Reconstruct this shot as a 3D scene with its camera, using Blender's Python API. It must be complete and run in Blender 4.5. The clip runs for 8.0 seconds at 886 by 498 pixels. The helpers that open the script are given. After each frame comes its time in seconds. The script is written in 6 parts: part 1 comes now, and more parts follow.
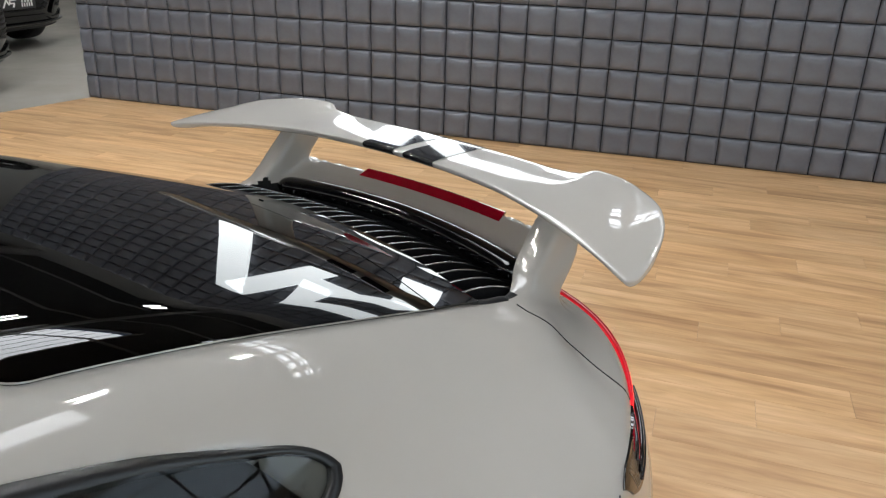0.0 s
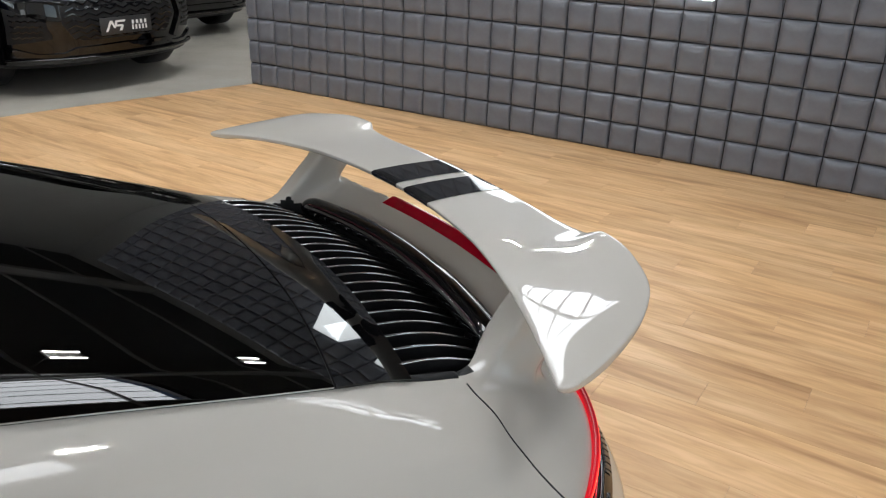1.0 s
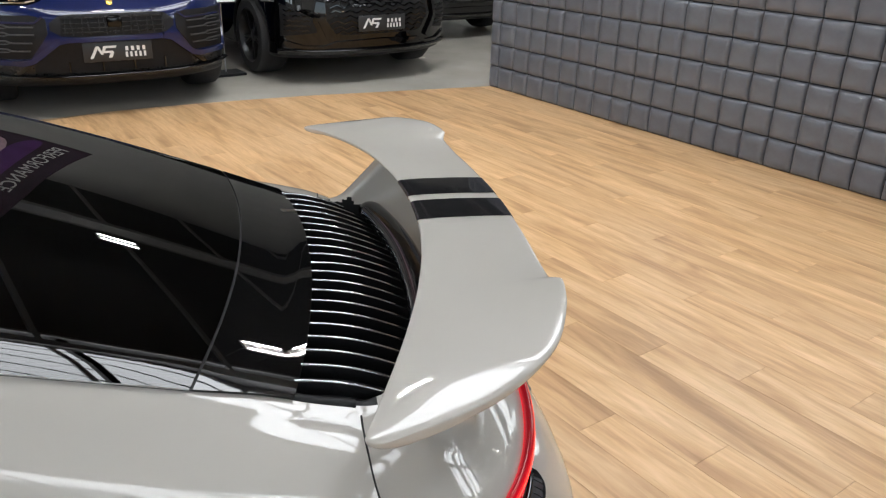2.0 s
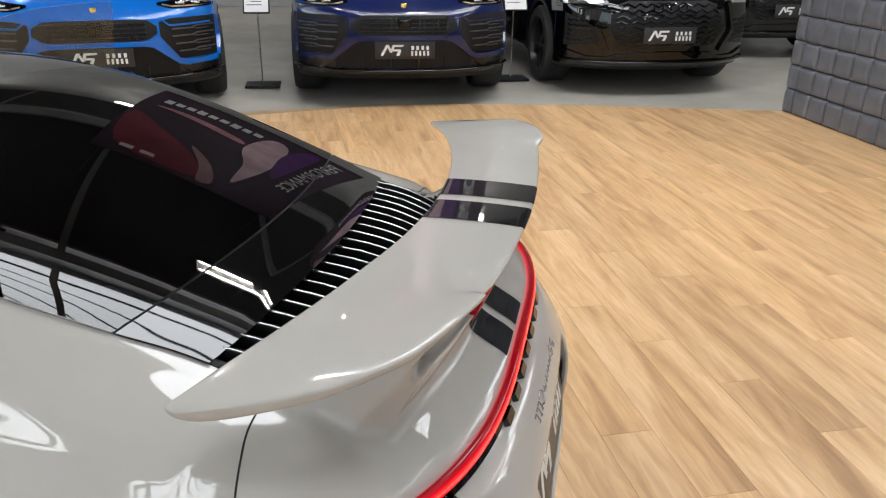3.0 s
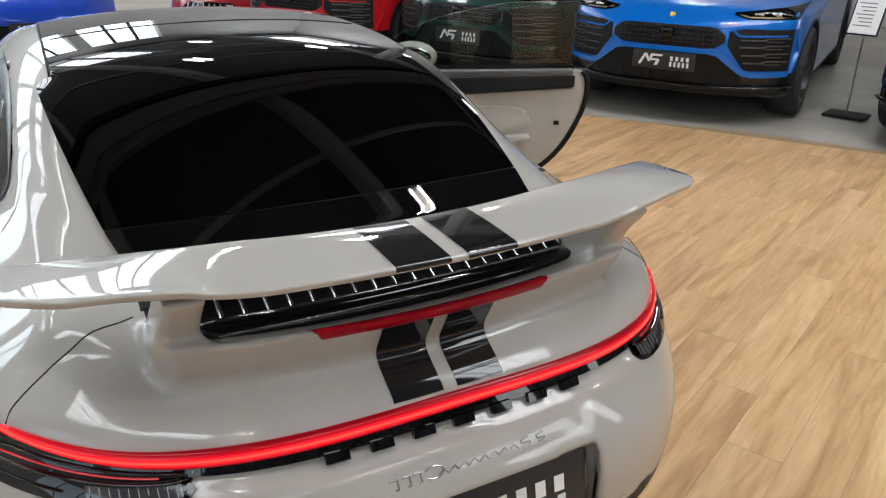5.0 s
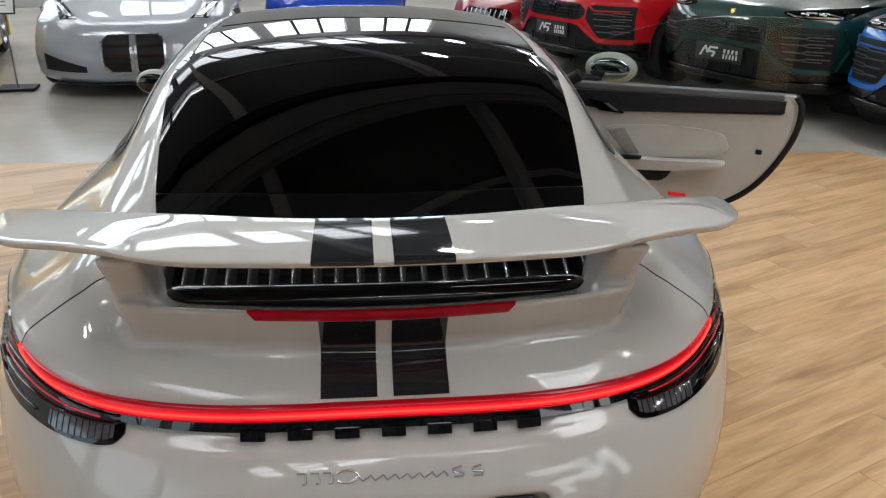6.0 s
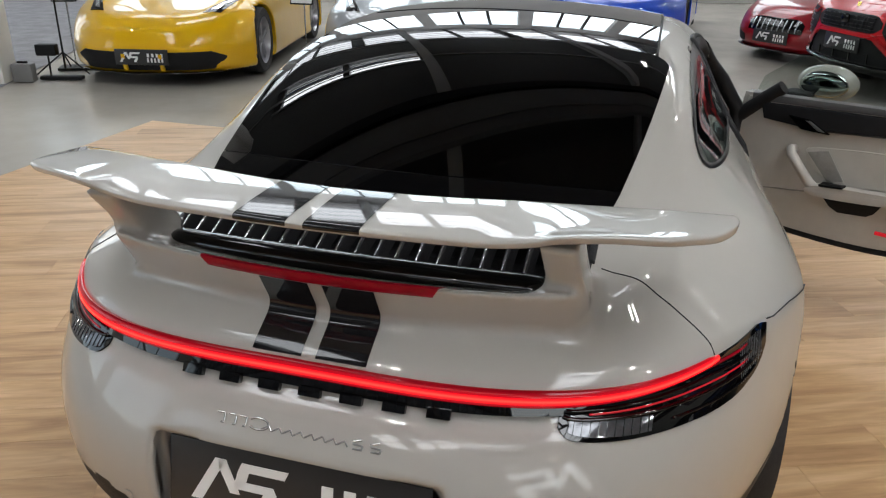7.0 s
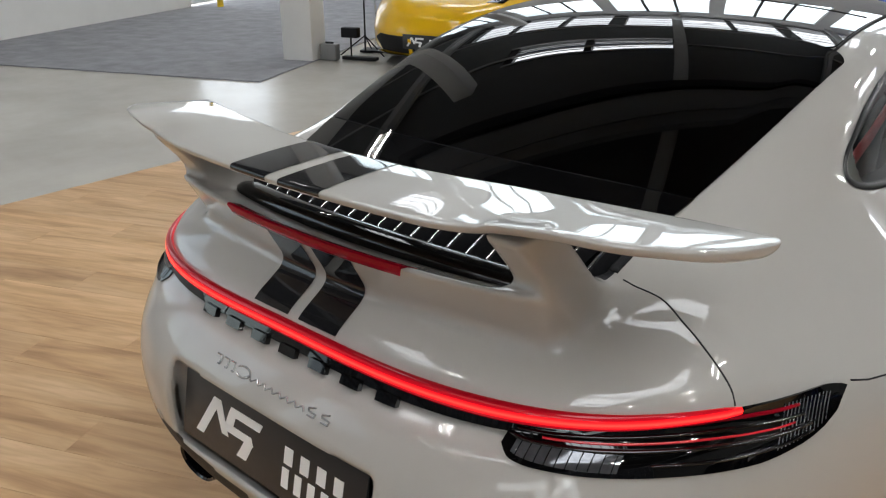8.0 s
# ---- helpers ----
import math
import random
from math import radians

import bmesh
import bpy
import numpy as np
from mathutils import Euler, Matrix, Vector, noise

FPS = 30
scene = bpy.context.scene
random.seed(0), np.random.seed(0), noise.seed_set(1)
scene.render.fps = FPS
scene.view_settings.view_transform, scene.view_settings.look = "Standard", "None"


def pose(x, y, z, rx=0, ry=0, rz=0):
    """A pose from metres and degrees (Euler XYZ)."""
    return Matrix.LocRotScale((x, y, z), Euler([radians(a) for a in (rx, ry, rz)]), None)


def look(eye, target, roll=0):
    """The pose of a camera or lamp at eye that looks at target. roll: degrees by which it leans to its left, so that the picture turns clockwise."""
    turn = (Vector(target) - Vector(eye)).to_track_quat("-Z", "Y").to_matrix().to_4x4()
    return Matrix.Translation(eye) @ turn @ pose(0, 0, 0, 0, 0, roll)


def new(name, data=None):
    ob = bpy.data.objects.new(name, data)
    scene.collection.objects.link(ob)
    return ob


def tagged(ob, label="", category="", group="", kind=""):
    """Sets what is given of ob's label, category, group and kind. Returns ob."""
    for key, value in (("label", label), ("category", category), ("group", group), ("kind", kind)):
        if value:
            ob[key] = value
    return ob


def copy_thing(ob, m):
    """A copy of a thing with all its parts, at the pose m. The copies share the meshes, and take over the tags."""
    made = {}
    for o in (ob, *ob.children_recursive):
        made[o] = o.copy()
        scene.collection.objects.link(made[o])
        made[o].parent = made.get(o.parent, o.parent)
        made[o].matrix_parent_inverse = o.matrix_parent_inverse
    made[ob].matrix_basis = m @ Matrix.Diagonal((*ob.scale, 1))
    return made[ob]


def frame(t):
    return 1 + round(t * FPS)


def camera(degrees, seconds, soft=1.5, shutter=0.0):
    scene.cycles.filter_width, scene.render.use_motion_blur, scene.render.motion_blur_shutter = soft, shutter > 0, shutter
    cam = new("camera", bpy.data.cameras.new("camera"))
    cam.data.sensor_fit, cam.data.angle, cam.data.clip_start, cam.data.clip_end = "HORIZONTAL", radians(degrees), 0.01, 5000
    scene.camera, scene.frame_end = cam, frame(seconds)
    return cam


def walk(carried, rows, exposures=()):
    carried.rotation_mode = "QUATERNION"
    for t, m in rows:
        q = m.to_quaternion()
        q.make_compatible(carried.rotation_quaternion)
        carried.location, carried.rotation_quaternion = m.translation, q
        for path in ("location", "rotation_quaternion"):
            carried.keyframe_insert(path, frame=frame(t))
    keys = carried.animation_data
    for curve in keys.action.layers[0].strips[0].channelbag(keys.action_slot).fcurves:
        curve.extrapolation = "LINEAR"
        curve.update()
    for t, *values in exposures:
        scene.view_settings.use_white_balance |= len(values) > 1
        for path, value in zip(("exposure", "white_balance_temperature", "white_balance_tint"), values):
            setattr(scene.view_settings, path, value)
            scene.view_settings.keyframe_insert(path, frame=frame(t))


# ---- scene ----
cam = camera(59.7, 8.0, soft=1.2)
PATH = [
    (0, (-1.239, 1.583, 1.582), (-0.006, 0.213, 0.804), 1.6),
    (0.5, (-1.236, 1.388, 1.606), (0.126, 0.16, 0.806), 1.6),
    (1, (-1.327, 1.158, 1.631), (0.187, 0.131, 0.823), 1.7),
    (2.5, (-1.452, 0.35, 1.636), (0.378, 0.328, 0.831), 1.2),
    (3, (-1.391, 0.068, 1.601), (0.405, 0.444, 0.805), 0.7),
    (3.5, (-1.253, -0.216, 1.611), (0.412, 0.55, 0.81), 1.0),
    (4, (-1.088, -0.478, 1.611), (0.367, 0.635, 0.811), 1.0),
    (4.5, (-0.862, -0.675, 1.603), (0.326, 0.72, 0.802), 1.1),
    (5, (-0.58, -0.814, 1.605), (0.301, 0.795, 0.808), 0.9),
    (6.5, (0.259, -0.938, 1.573), (0.108, 0.895, 0.787), 1.1),
    (7, (0.568, -0.88, 1.551), (0.052, 0.887, 0.768), 0.9),
    (7.5, (0.807, -0.745, 1.506), (-0.055, 0.88, 0.719), 0.7),
    (8, (1.0, -0.565, 1.488), (-0.179, 0.844, 0.698), 0.2),
]
walk(cam, [(t, look(e, g, r)) for t, e, g, r in PATH], exposures=((0, 0.14), (3, 0.30), (5, 0.07), (6.5, -0.08), (8, -0.22)))

# ---- light ----
world = bpy.data.worlds.new("sky")
scene.world = world
world.use_nodes = True
wn = world.node_tree.nodes
sky = wn.new("ShaderNodeTexSky")
sky.sky_type = "NISHITA"
sky.sun_disc = False
sky.sun_elevation = radians(42)
sky.sun_rotation = radians(200)
world.node_tree.links.new(sky.outputs[0], wn["Background"].inputs[0])
wn["Background"].inputs[1].default_value = 0.12
CEILING = 7.0


def area_light(name, sx, sy, power, m, color=(1, 1, 1)):
    """Daylight in a skylight's or window's opening."""
    lamp = bpy.data.lights.new(name, "AREA")
    lamp.shape, lamp.size, lamp.size_y, lamp.energy, lamp.color = "RECTANGLE", sx, sy, power, color
    ob = new(name, lamp)
    ob.matrix_basis = m
    return ob


# The hall stands turned against the car; u runs along the padded wall, v across it.
TURN = 23.5
HALL = Matrix.Rotation(radians(TURN), 4, "Z")


def hall_at(u, v, z=0.0, turn=0.0):
    return HALL @ pose(u, v, z, 0, 0, turn)


# strips of skylight: centre u, v, length along u, length along v
# The strip at u 12.2 is added, to brighten the cars on that side.
SKYLIGHTS = ((3.35, -2.5, 2.8, 7.6), (-3.6, 1.8, 1.4, 7.0), (-1.4, 9.0, 3.4, 1.1), (-3.0, -8.0, 8.0, 1.8), (12.2, 12.6, 2.6, 4.0), (1.0, 13.62, 12.0, 3.25))
SKY_POWER = (29, 25, 36, 26, 40, 18)
for (su, sv, lu, lv), power in zip(SKYLIGHTS, SKY_POWER):
    area_light("skylight_glow", lu, lv, power * lu * lv, hall_at(su, sv, CEILING + 0.45), (0.94, 0.97, 1.0))
# tall barred windows of the west wall: centre v, width
WEST_U, WINDOW_Z0, WINDOW_Z1 = -7.7, 1.1, 4.7
WINDOWS = ((-5.2, 3.6), (-1.0, 3.6), (3.2, 3.2))
for wv, ww in WINDOWS:
    area_light("window_glow", ww, WINDOW_Z1 - WINDOW_Z0, 6 * ww * 3.6, hall_at(WEST_U - 0.32, wv, (WINDOW_Z0 + WINDOW_Z1) / 2) @ pose(0, 0, 0, 90, 0, -90), (0.88, 0.94, 1.0))


area_light("gate_glow", 3.0, 3.6, 7 * 10.8, hall_at(WEST_U - 0.30, 13.1, 1.8) @ pose(0, 0, 0, 90, 0, -90), (0.95, 0.98, 1.0))


# high windows of the north wall: centre u; one glow behind them all
NORTH_V, NORTH_Z0, NORTH_Z1 = 15.5, 3.5, 6.2
NORTH_WINDOWS = (-5.1, -2.5, 0.1, 2.7, 5.3, 7.9)
area_light("window_glow", 15.6, NORTH_Z1 - NORTH_Z0, 19 * 15.6 * 2.7, hall_at(1.4, NORTH_V + 0.34, (NORTH_Z0 + NORTH_Z1) / 2) @ pose(0, 0, 0, -90, 0, 0), (0.92, 0.97, 1.0))


# ---- materials ----
def nodes_of(name):
    m = bpy.data.materials.new(name)
    m.use_nodes = True
    t = m.node_tree
    return m, t, t.nodes["Principled BSDF"]


def noise_node(t, scale, detail=4.0, rough=0.55, stretch=None):
    co = t.nodes.new("ShaderNodeTexCoord")
    n = t.nodes.new("ShaderNodeTexNoise")
    n.inputs["Scale"].default_value, n.inputs["Detail"].default_value, n.inputs["Roughness"].default_value = scale, detail, rough
    if stretch:
        mp = t.nodes.new("ShaderNodeMapping")
        mp.inputs["Scale"].default_value = stretch
        t.links.new(co.outputs["Object"], mp.inputs[0])
        t.links.new(mp.outputs[0], n.inputs[0])
    else:
        t.links.new(co.outputs["Object"], n.inputs[0])
    return n


def ramp_node(t, src, stops):
    r = t.nodes.new("ShaderNodeValToRGB")
    while len(r.color_ramp.elements) < len(stops):
        r.color_ramp.elements.new(0.5)
    for e, (p, c) in zip(r.color_ramp.elements, stops):
        e.position, e.color = p, (*c, 1)
    t.links.new(src, r.inputs[0])
    return r


def pbr(name, color, rough=0.5, metal=0.0, coat=0.0, vary=0.08, scale=6.0, bump=0.0, bump_scale=120.0, spec=0.5, stretch=None, emit=0.0, emit_color=None):
    """A surface with mottling at two scales, uneven gloss and a fine relief."""
    m, t, b = nodes_of(name)
    b.inputs["Metallic"].default_value, b.inputs["Coat Weight"].default_value = metal, coat
    b.inputs["Coat Roughness"].default_value = 0.015
    b.inputs["Specular IOR Level"].default_value = spec
    n = noise_node(t, scale, 6.0, 0.6, stretch)
    lo, hi = [max(0.0, c * (1 - vary)) for c in color], [min(1.0, c * (1 + vary)) for c in color]
    r = ramp_node(t, n.outputs[0], ((0.3, lo), (0.7, hi)))
    t.links.new(r.outputs[0], b.inputs["Base Color"])
    mr = t.nodes.new("ShaderNodeMapRange")
    mr.inputs["To Min"].default_value, mr.inputs["To Max"].default_value = max(0.0, rough * 0.85), min(1.0, rough * 1.15)
    n2 = noise_node(t, scale * 5.3, 3.0)
    t.links.new(n2.outputs[0], mr.inputs[0])
    t.links.new(mr.outputs[0], b.inputs["Roughness"])
    if bump:
        n3 = noise_node(t, bump_scale, 3.0)
        bp = t.nodes.new("ShaderNodeBump")
        bp.inputs["Strength"].default_value, bp.inputs["Distance"].default_value = bump, 0.004
        t.links.new(n3.outputs[0], bp.inputs["Height"])
        t.links.new(bp.outputs[0], b.inputs["Normal"])
    if emit:
        b.inputs["Emission Color"].default_value = (*(emit_color or color), 1)
        b.inputs["Emission Strength"].default_value = emit
    return m


def pane(name, tint, ior=1.5):
    """Clear or tinted glass in a thin sheet: it lets tinted light through and mirrors by Fresnel."""
    m, t, b = nodes_of(name)
    t.nodes.remove(b)
    clear, gloss, mix, fr = (t.nodes.new(k) for k in ("ShaderNodeBsdfTransparent", "ShaderNodeBsdfGlossy", "ShaderNodeMixShader", "ShaderNodeFresnel"))
    clear.inputs[0].default_value = (*tint, 1)
    gloss.inputs["Roughness"].default_value = 0.0
    fr.inputs[0].default_value = ior
    t.links.new(fr.outputs[0], mix.inputs[0])
    t.links.new(clear.outputs[0], mix.inputs[1])
    t.links.new(gloss.outputs[0], mix.inputs[2])
    t.links.new(mix.outputs[0], t.nodes["Material Output"].inputs[0])
    return m


def plank_material(joined=False):
    """Oak-look vinyl: every plank takes its own tone and a shift of the grain."""
    m, t, b = nodes_of("oak_plank")
    co, info = t.nodes.new("ShaderNodeTexCoord"), t.nodes.new("ShaderNodeNewGeometry" if joined else "ShaderNodeObjectInfo")
    chance = info.outputs["Random Per Island" if joined else "Random"]
    mp, sh = t.nodes.new("ShaderNodeMapping"), t.nodes.new("ShaderNodeVectorMath")
    sh.operation = "MULTIPLY_ADD"
    cmb = t.nodes.new("ShaderNodeCombineXYZ")
    for i in range(3):
        t.links.new(chance, cmb.inputs[i])
    sh.inputs[1].default_value = (37.0, 53.0, 11.0)
    t.links.new(cmb.outputs[0], sh.inputs[0])
    turned = t.nodes.new("ShaderNodeMapping")
    turned.inputs["Rotation"].default_value = (0, 0, radians(-TURN) if joined else 0)
    t.links.new(co.outputs["Object"], turned.inputs[0])
    t.links.new(turned.outputs[0], sh.inputs[2])
    mp.inputs["Scale"].default_value = (0.62, 5.2, 1.0)
    t.links.new(sh.outputs[0], mp.inputs[0])
    n1, n2 = t.nodes.new("ShaderNodeTexNoise"), t.nodes.new("ShaderNodeTexNoise")
    for n, s, d, w in ((n1, 1.5, 7.0, 1.1), (n2, 8.0, 9.0, 0.8)):
        n.inputs["Scale"].default_value, n.inputs["Detail"].default_value, n.inputs["Distortion"].default_value = s, d, w
        t.links.new(mp.outputs[0], n.inputs[0])
    r1 = ramp_node(t, n1.outputs[0], ((0.30, (0.40, 0.229, 0.106)), (0.47, (0.59, 0.368, 0.184)), (0.68, (0.705, 0.471, 0.262))))
    r2 = ramp_node(t, n2.outputs[0], ((0.3, (0.78, 0.74, 0.70)), (0.62, (1.0, 1.0, 1.0))))
    mx, mv = t.nodes.new("ShaderNodeMix"), t.nodes.new("ShaderNodeMix")
    mx.data_type = mv.data_type = "RGBA"
    mx.blend_type = mv.blend_type = "MULTIPLY"
    mx.inputs[0].default_value, mv.inputs[0].default_value = 0.8, 1.0
    t.links.new(r1.outputs[0], mx.inputs[6])
    t.links.new(r2.outputs[0], mx.inputs[7])
    rv = ramp_node(t, chance, ((0.0, (0.90, 0.89, 0.88)), (0.5, (0.98, 0.97, 0.96)), (1.0, (1.06, 1.05, 1.03))))
    t.links.new(mx.outputs[2], mv.inputs[6])
    t.links.new(rv.outputs[0], mv.inputs[7])
    t.links.new(mv.outputs[2], b.inputs["Base Color"])
    b.inputs["Roughness"].default_value = 0.42
    b.inputs["Specular IOR Level"].default_value = 0.4
    bp = t.nodes.new("ShaderNodeBump")
    bp.inputs["Strength"].default_value, bp.inputs["Distance"].default_value = 0.15, 0.003
    t.links.new(n2.outputs[0], bp.inputs["Height"])
    t.links.new(bp.outputs[0], b.inputs["Normal"])
    return m


def glow_bar_material():
    """A red light guide: brightest along its middle line, dark red at its upper and lower rim."""
    m, t, b = nodes_of("red_light_bar")
    b.inputs["Base Color"].default_value = (0.06, 0.001, 0.002, 1)
    b.inputs["Roughness"].default_value, b.inputs["Specular IOR Level"].default_value = 0.12, 0.25
    co, sep = t.nodes.new("ShaderNodeTexCoord"), t.nodes.new("ShaderNodeSeparateXYZ")
    t.links.new(co.outputs["Object"], sep.inputs[0])

    def math_node(op, a, b2):
        n = t.nodes.new("ShaderNodeMath")
        n.operation = op
        for i, v in enumerate((a, b2)):
            if isinstance(v, float):
                n.inputs[i].default_value = v
            else:
                t.links.new(v, n.inputs[i])
        return n.outputs[0]
    bow = math_node("MULTIPLY", math_node("MULTIPLY", sep.outputs["X"], sep.outputs["X"]), 0.0245)
    off = math_node("SUBTRACT", math_node("ADD", sep.outputs["Z"], bow), 0.8080)
    k = math_node("DIVIDE", math_node("ABSOLUTE", off, 0.0), 0.0165)
    r = ramp_node(t, k, ((0.0, (1.0, 0.0130, 0.0095)), (0.20, (0.40, 0.0040, 0.0046)), (0.42, (0.085, 0.0006, 0.0020)), (0.90, (0.022, 0.0001, 0.0006))))
    t.links.new(r.outputs[0], b.inputs["Emission Color"])
    b.inputs["Emission Strength"].default_value = 8.0
    return m


PAINT = pbr("chalk_paint", (0.401, 0.381, 0.346), 0.40, coat=1.0, vary=0.012, scale=3.0, spec=0.15)
BLACK_GLOSS = pbr("gloss_black", (0.0014, 0.0014, 0.0016), 0.02, vary=0.1)
BLACK_MATT = pbr("matt_black_plastic", (0.010, 0.010, 0.011), 0.6, vary=0.15, scale=20, bump=0.15, bump_scale=400, spec=0.25)
FRAME_BLACK = pbr("black_window_frame", (0.004, 0.004, 0.0045), 0.30, vary=0.15, scale=20)
DECAL = pbr("black_foil", (0.010, 0.010, 0.011), 0.05, vary=0.1, scale=10)
CHROME = pbr("bright_trim", (0.75, 0.75, 0.76), 0.12, metal=1.0, vary=0.03)
STEEL = pbr("brushed_alloy", (0.42, 0.43, 0.44), 0.28, metal=1.0, vary=0.06, scale=18)
RUBBER = pbr("tyre_rubber", (0.016, 0.016, 0.017), 0.75, vary=0.2, scale=14, bump=0.3, bump_scale=160)
GLASS_DARK = pane("tinted_glass", (0.055, 0.058, 0.058))
GLASS_SIDE = pane("side_glass", (0.50, 0.52, 0.51), 1.4)
GLASS_CLEAR = pane("clear_glass", (0.84, 0.88, 0.86))
RED_GLOW = glow_bar_material()
CLEAR_LENS = pbr("clear_lamp_lens", (0.11, 0.113, 0.12), 0.08, metal=0.6, vary=0.25, scale=60)
RED_LENS = pbr("dark_red_lens", (0.26, 0.002, 0.012), 0.10, vary=0.1, scale=30, spec=0.15)
RED_STRIP = pbr("red_lamp_strip", (0.25, 0.006, 0.012), 0.2, coat=1.0, emit=0.22, emit_color=(1.0, 0.015, 0.04))
LEATHER_WALL = pbr("padded_leatherette", (0.118, 0.125, 0.145), 0.34, vary=0.20, scale=5.0, bump=0.25, bump_scale=90)
CONCRETE = pbr("sealed_concrete", (0.42, 0.392, 0.345), 0.21, vary=0.16, scale=0.9, bump=0.04, bump_scale=3.0)
CARPET = pbr("grey_carpet", (0.27, 0.27, 0.285), 0.95, vary=0.2, scale=4.0, bump=0.6, bump_scale=350)
WHITE_WALL = pbr("white_wall_paint", (0.75, 0.74, 0.71), 0.7, vary=0.04, scale=1.5, bump=0.1, bump_scale=80)
CEILING_M = pbr("dark_ceiling_sheet", (0.105, 0.105, 0.108), 0.7, vary=0.12, scale=2.0)
BEAM_M = pbr("grey_steel_beam", (0.42, 0.42, 0.42), 0.5, vary=0.1, scale=3.0)
UNDERLAY = pbr("brown_joint", (0.30, 0.20, 0.115), 0.8)
LAMP_GLOW = pbr("led_tube", (0.9, 0.9, 0.9), 0.4, emit=230.0, emit_color=(1.0, 0.98, 0.94))
LIT_SIGN = pbr("lit_white_sign", (0.85, 0.87, 0.88), 0.3, vary=0.02, emit=3.6, emit_color=(0.90, 0.97, 1.0))
WHITE_SIGN = pbr("white_sign", (0.82, 0.82, 0.80), 0.35, vary=0.02, scale=4)
PAPER = pbr("white_paper", (0.80, 0.80, 0.79), 0.6, vary=0.03)
INK = pbr("grey_print", (0.12, 0.12, 0.13), 0.6)
PLATE_BLACK = pbr("black_plate", (0.022, 0.022, 0.023), 0.38, vary=0.1, scale=15)
HEAD_CLOTH = pbr("headlining_cloth", (0.14, 0.133, 0.122), 0.9, vary=0.1, scale=30)
TRIM_BEIGE = pbr("beige_leather", (0.47, 0.445, 0.40), 0.5, vary=0.06, scale=8, bump=0.2, bump_scale=250)
OAK = plank_material()
OAK_JOINED = plank_material(joined=True)


# ---- building helpers ----
def mesh_of(name, verts, faces, material=None, smooth=True):
    me = bpy.data.meshes.new(name)
    me.from_pydata([tuple(map(float, v)) for v in verts], [], [tuple(map(int, f)) for f in faces])
    me.update()
    if smooth:
        me.polygons.foreach_set("use_smooth", [True] * len(me.polygons))
    if material:
        me.materials.append(material)
    return me


def part(name, bm, material, parent=None, label="", smooth=None):
    """Links a bmesh (or a finished mesh) as one object under a thing or a part."""
    if isinstance(bm, bmesh.types.BMesh):
        me = bpy.data.meshes.new(name)
        bmesh.ops.recalc_face_normals(bm, faces=bm.faces)
        bm.to_mesh(me)
        bm.free()
        me.materials.append(material)
        if smooth:
            me.polygons.foreach_set("use_smooth", [True] * len(me.polygons))
            me.set_sharp_from_angle(angle=radians(smooth if smooth is not True else 40))
    else:
        me = bm
        if material and not me.materials:
            me.materials.append(material)
    ob = new(name, me)
    if parent:
        ob.parent = parent
    return tagged(ob, label)


def thing(name, label, category, m=None, group="", kind=""):
    ob = new(name)
    ob.empty_display_size = 0.1
    if m is not None:
        ob.matrix_basis = m
    return tagged(ob, label, category, group, kind)


def box(bm, cx, cy, cz, sx, sy, sz, bevel=0.0, m=None, seg=2):
    r = bmesh.ops.create_cube(bm, size=1.0)
    mm = Matrix.Translation((cx, cy, cz)) @ Matrix.Diagonal((sx, sy, sz, 1))
    bmesh.ops.transform(bm, matrix=(m @ mm) if m else mm, verts=r["verts"])
    if bevel:
        es = list({e for v in r["verts"] for e in v.link_edges})
        bmesh.ops.bevel(bm, geom=es, offset=bevel, segments=seg, affect="EDGES", profile=0.5)
    return bm


def boxes(*rows, bevel=0.0):
    bm = bmesh.new()
    for r in rows:
        box(bm, *r, bevel=bevel)
    return bm


def cyl(bm, p, q, r0, r1=None, n=20, caps=True):
    p, q = Vector(p), Vector(q)
    d = q - p
    mm = Matrix.Translation((p + q) / 2) @ d.to_track_quat("Z", "Y").to_matrix().to_4x4()
    bmesh.ops.create_cone(bm, cap_ends=caps, segments=n, radius1=r0, radius2=r0 if r1 is None else r1, depth=d.length, matrix=mm)
    return bm


def lathe(bm, profile, n=40, m=None):
    """Turns (radius, height) pairs about the local z axis."""
    rings = []
    for r, h in profile:
        rings.append([bm.verts.new((m @ Vector((r * math.cos(a), r * math.sin(a), h))) if m else (r * math.cos(a), r * math.sin(a), h)) for a in (2 * math.pi * i / n for i in range(n))])
    for a, b in zip(rings, rings[1:]):
        for i in range(n):
            bm.faces.new((a[i], a[(i + 1) % n], b[(i + 1) % n], b[i]))
    return bm


def prism(bm, outline, z0, z1, m=None, bevel=0.0):
    """An outline of (x, y) pairs raised from z0 to z1."""
    lo = [bm.verts.new(m @ Vector((x, y, z0)) if m else (x, y, z0)) for x, y in outline]
    hi = [bm.verts.new(m @ Vector((x, y, z1)) if m else (x, y, z1)) for x, y in outline]
    n = len(outline)
    fs = [bm.faces.new(lo[::-1]), bm.faces.new(hi)] + [bm.faces.new((lo[i], lo[(i + 1) % n], hi[(i + 1) % n], hi[i])) for i in range(n)]
    if bevel:
        bmesh.ops.bevel(bm, geom=list({e for v in hi for e in v.link_edges if e.other_vert(v) in hi}), offset=bevel, segments=2, affect="EDGES", profile=0.5)
    return bm


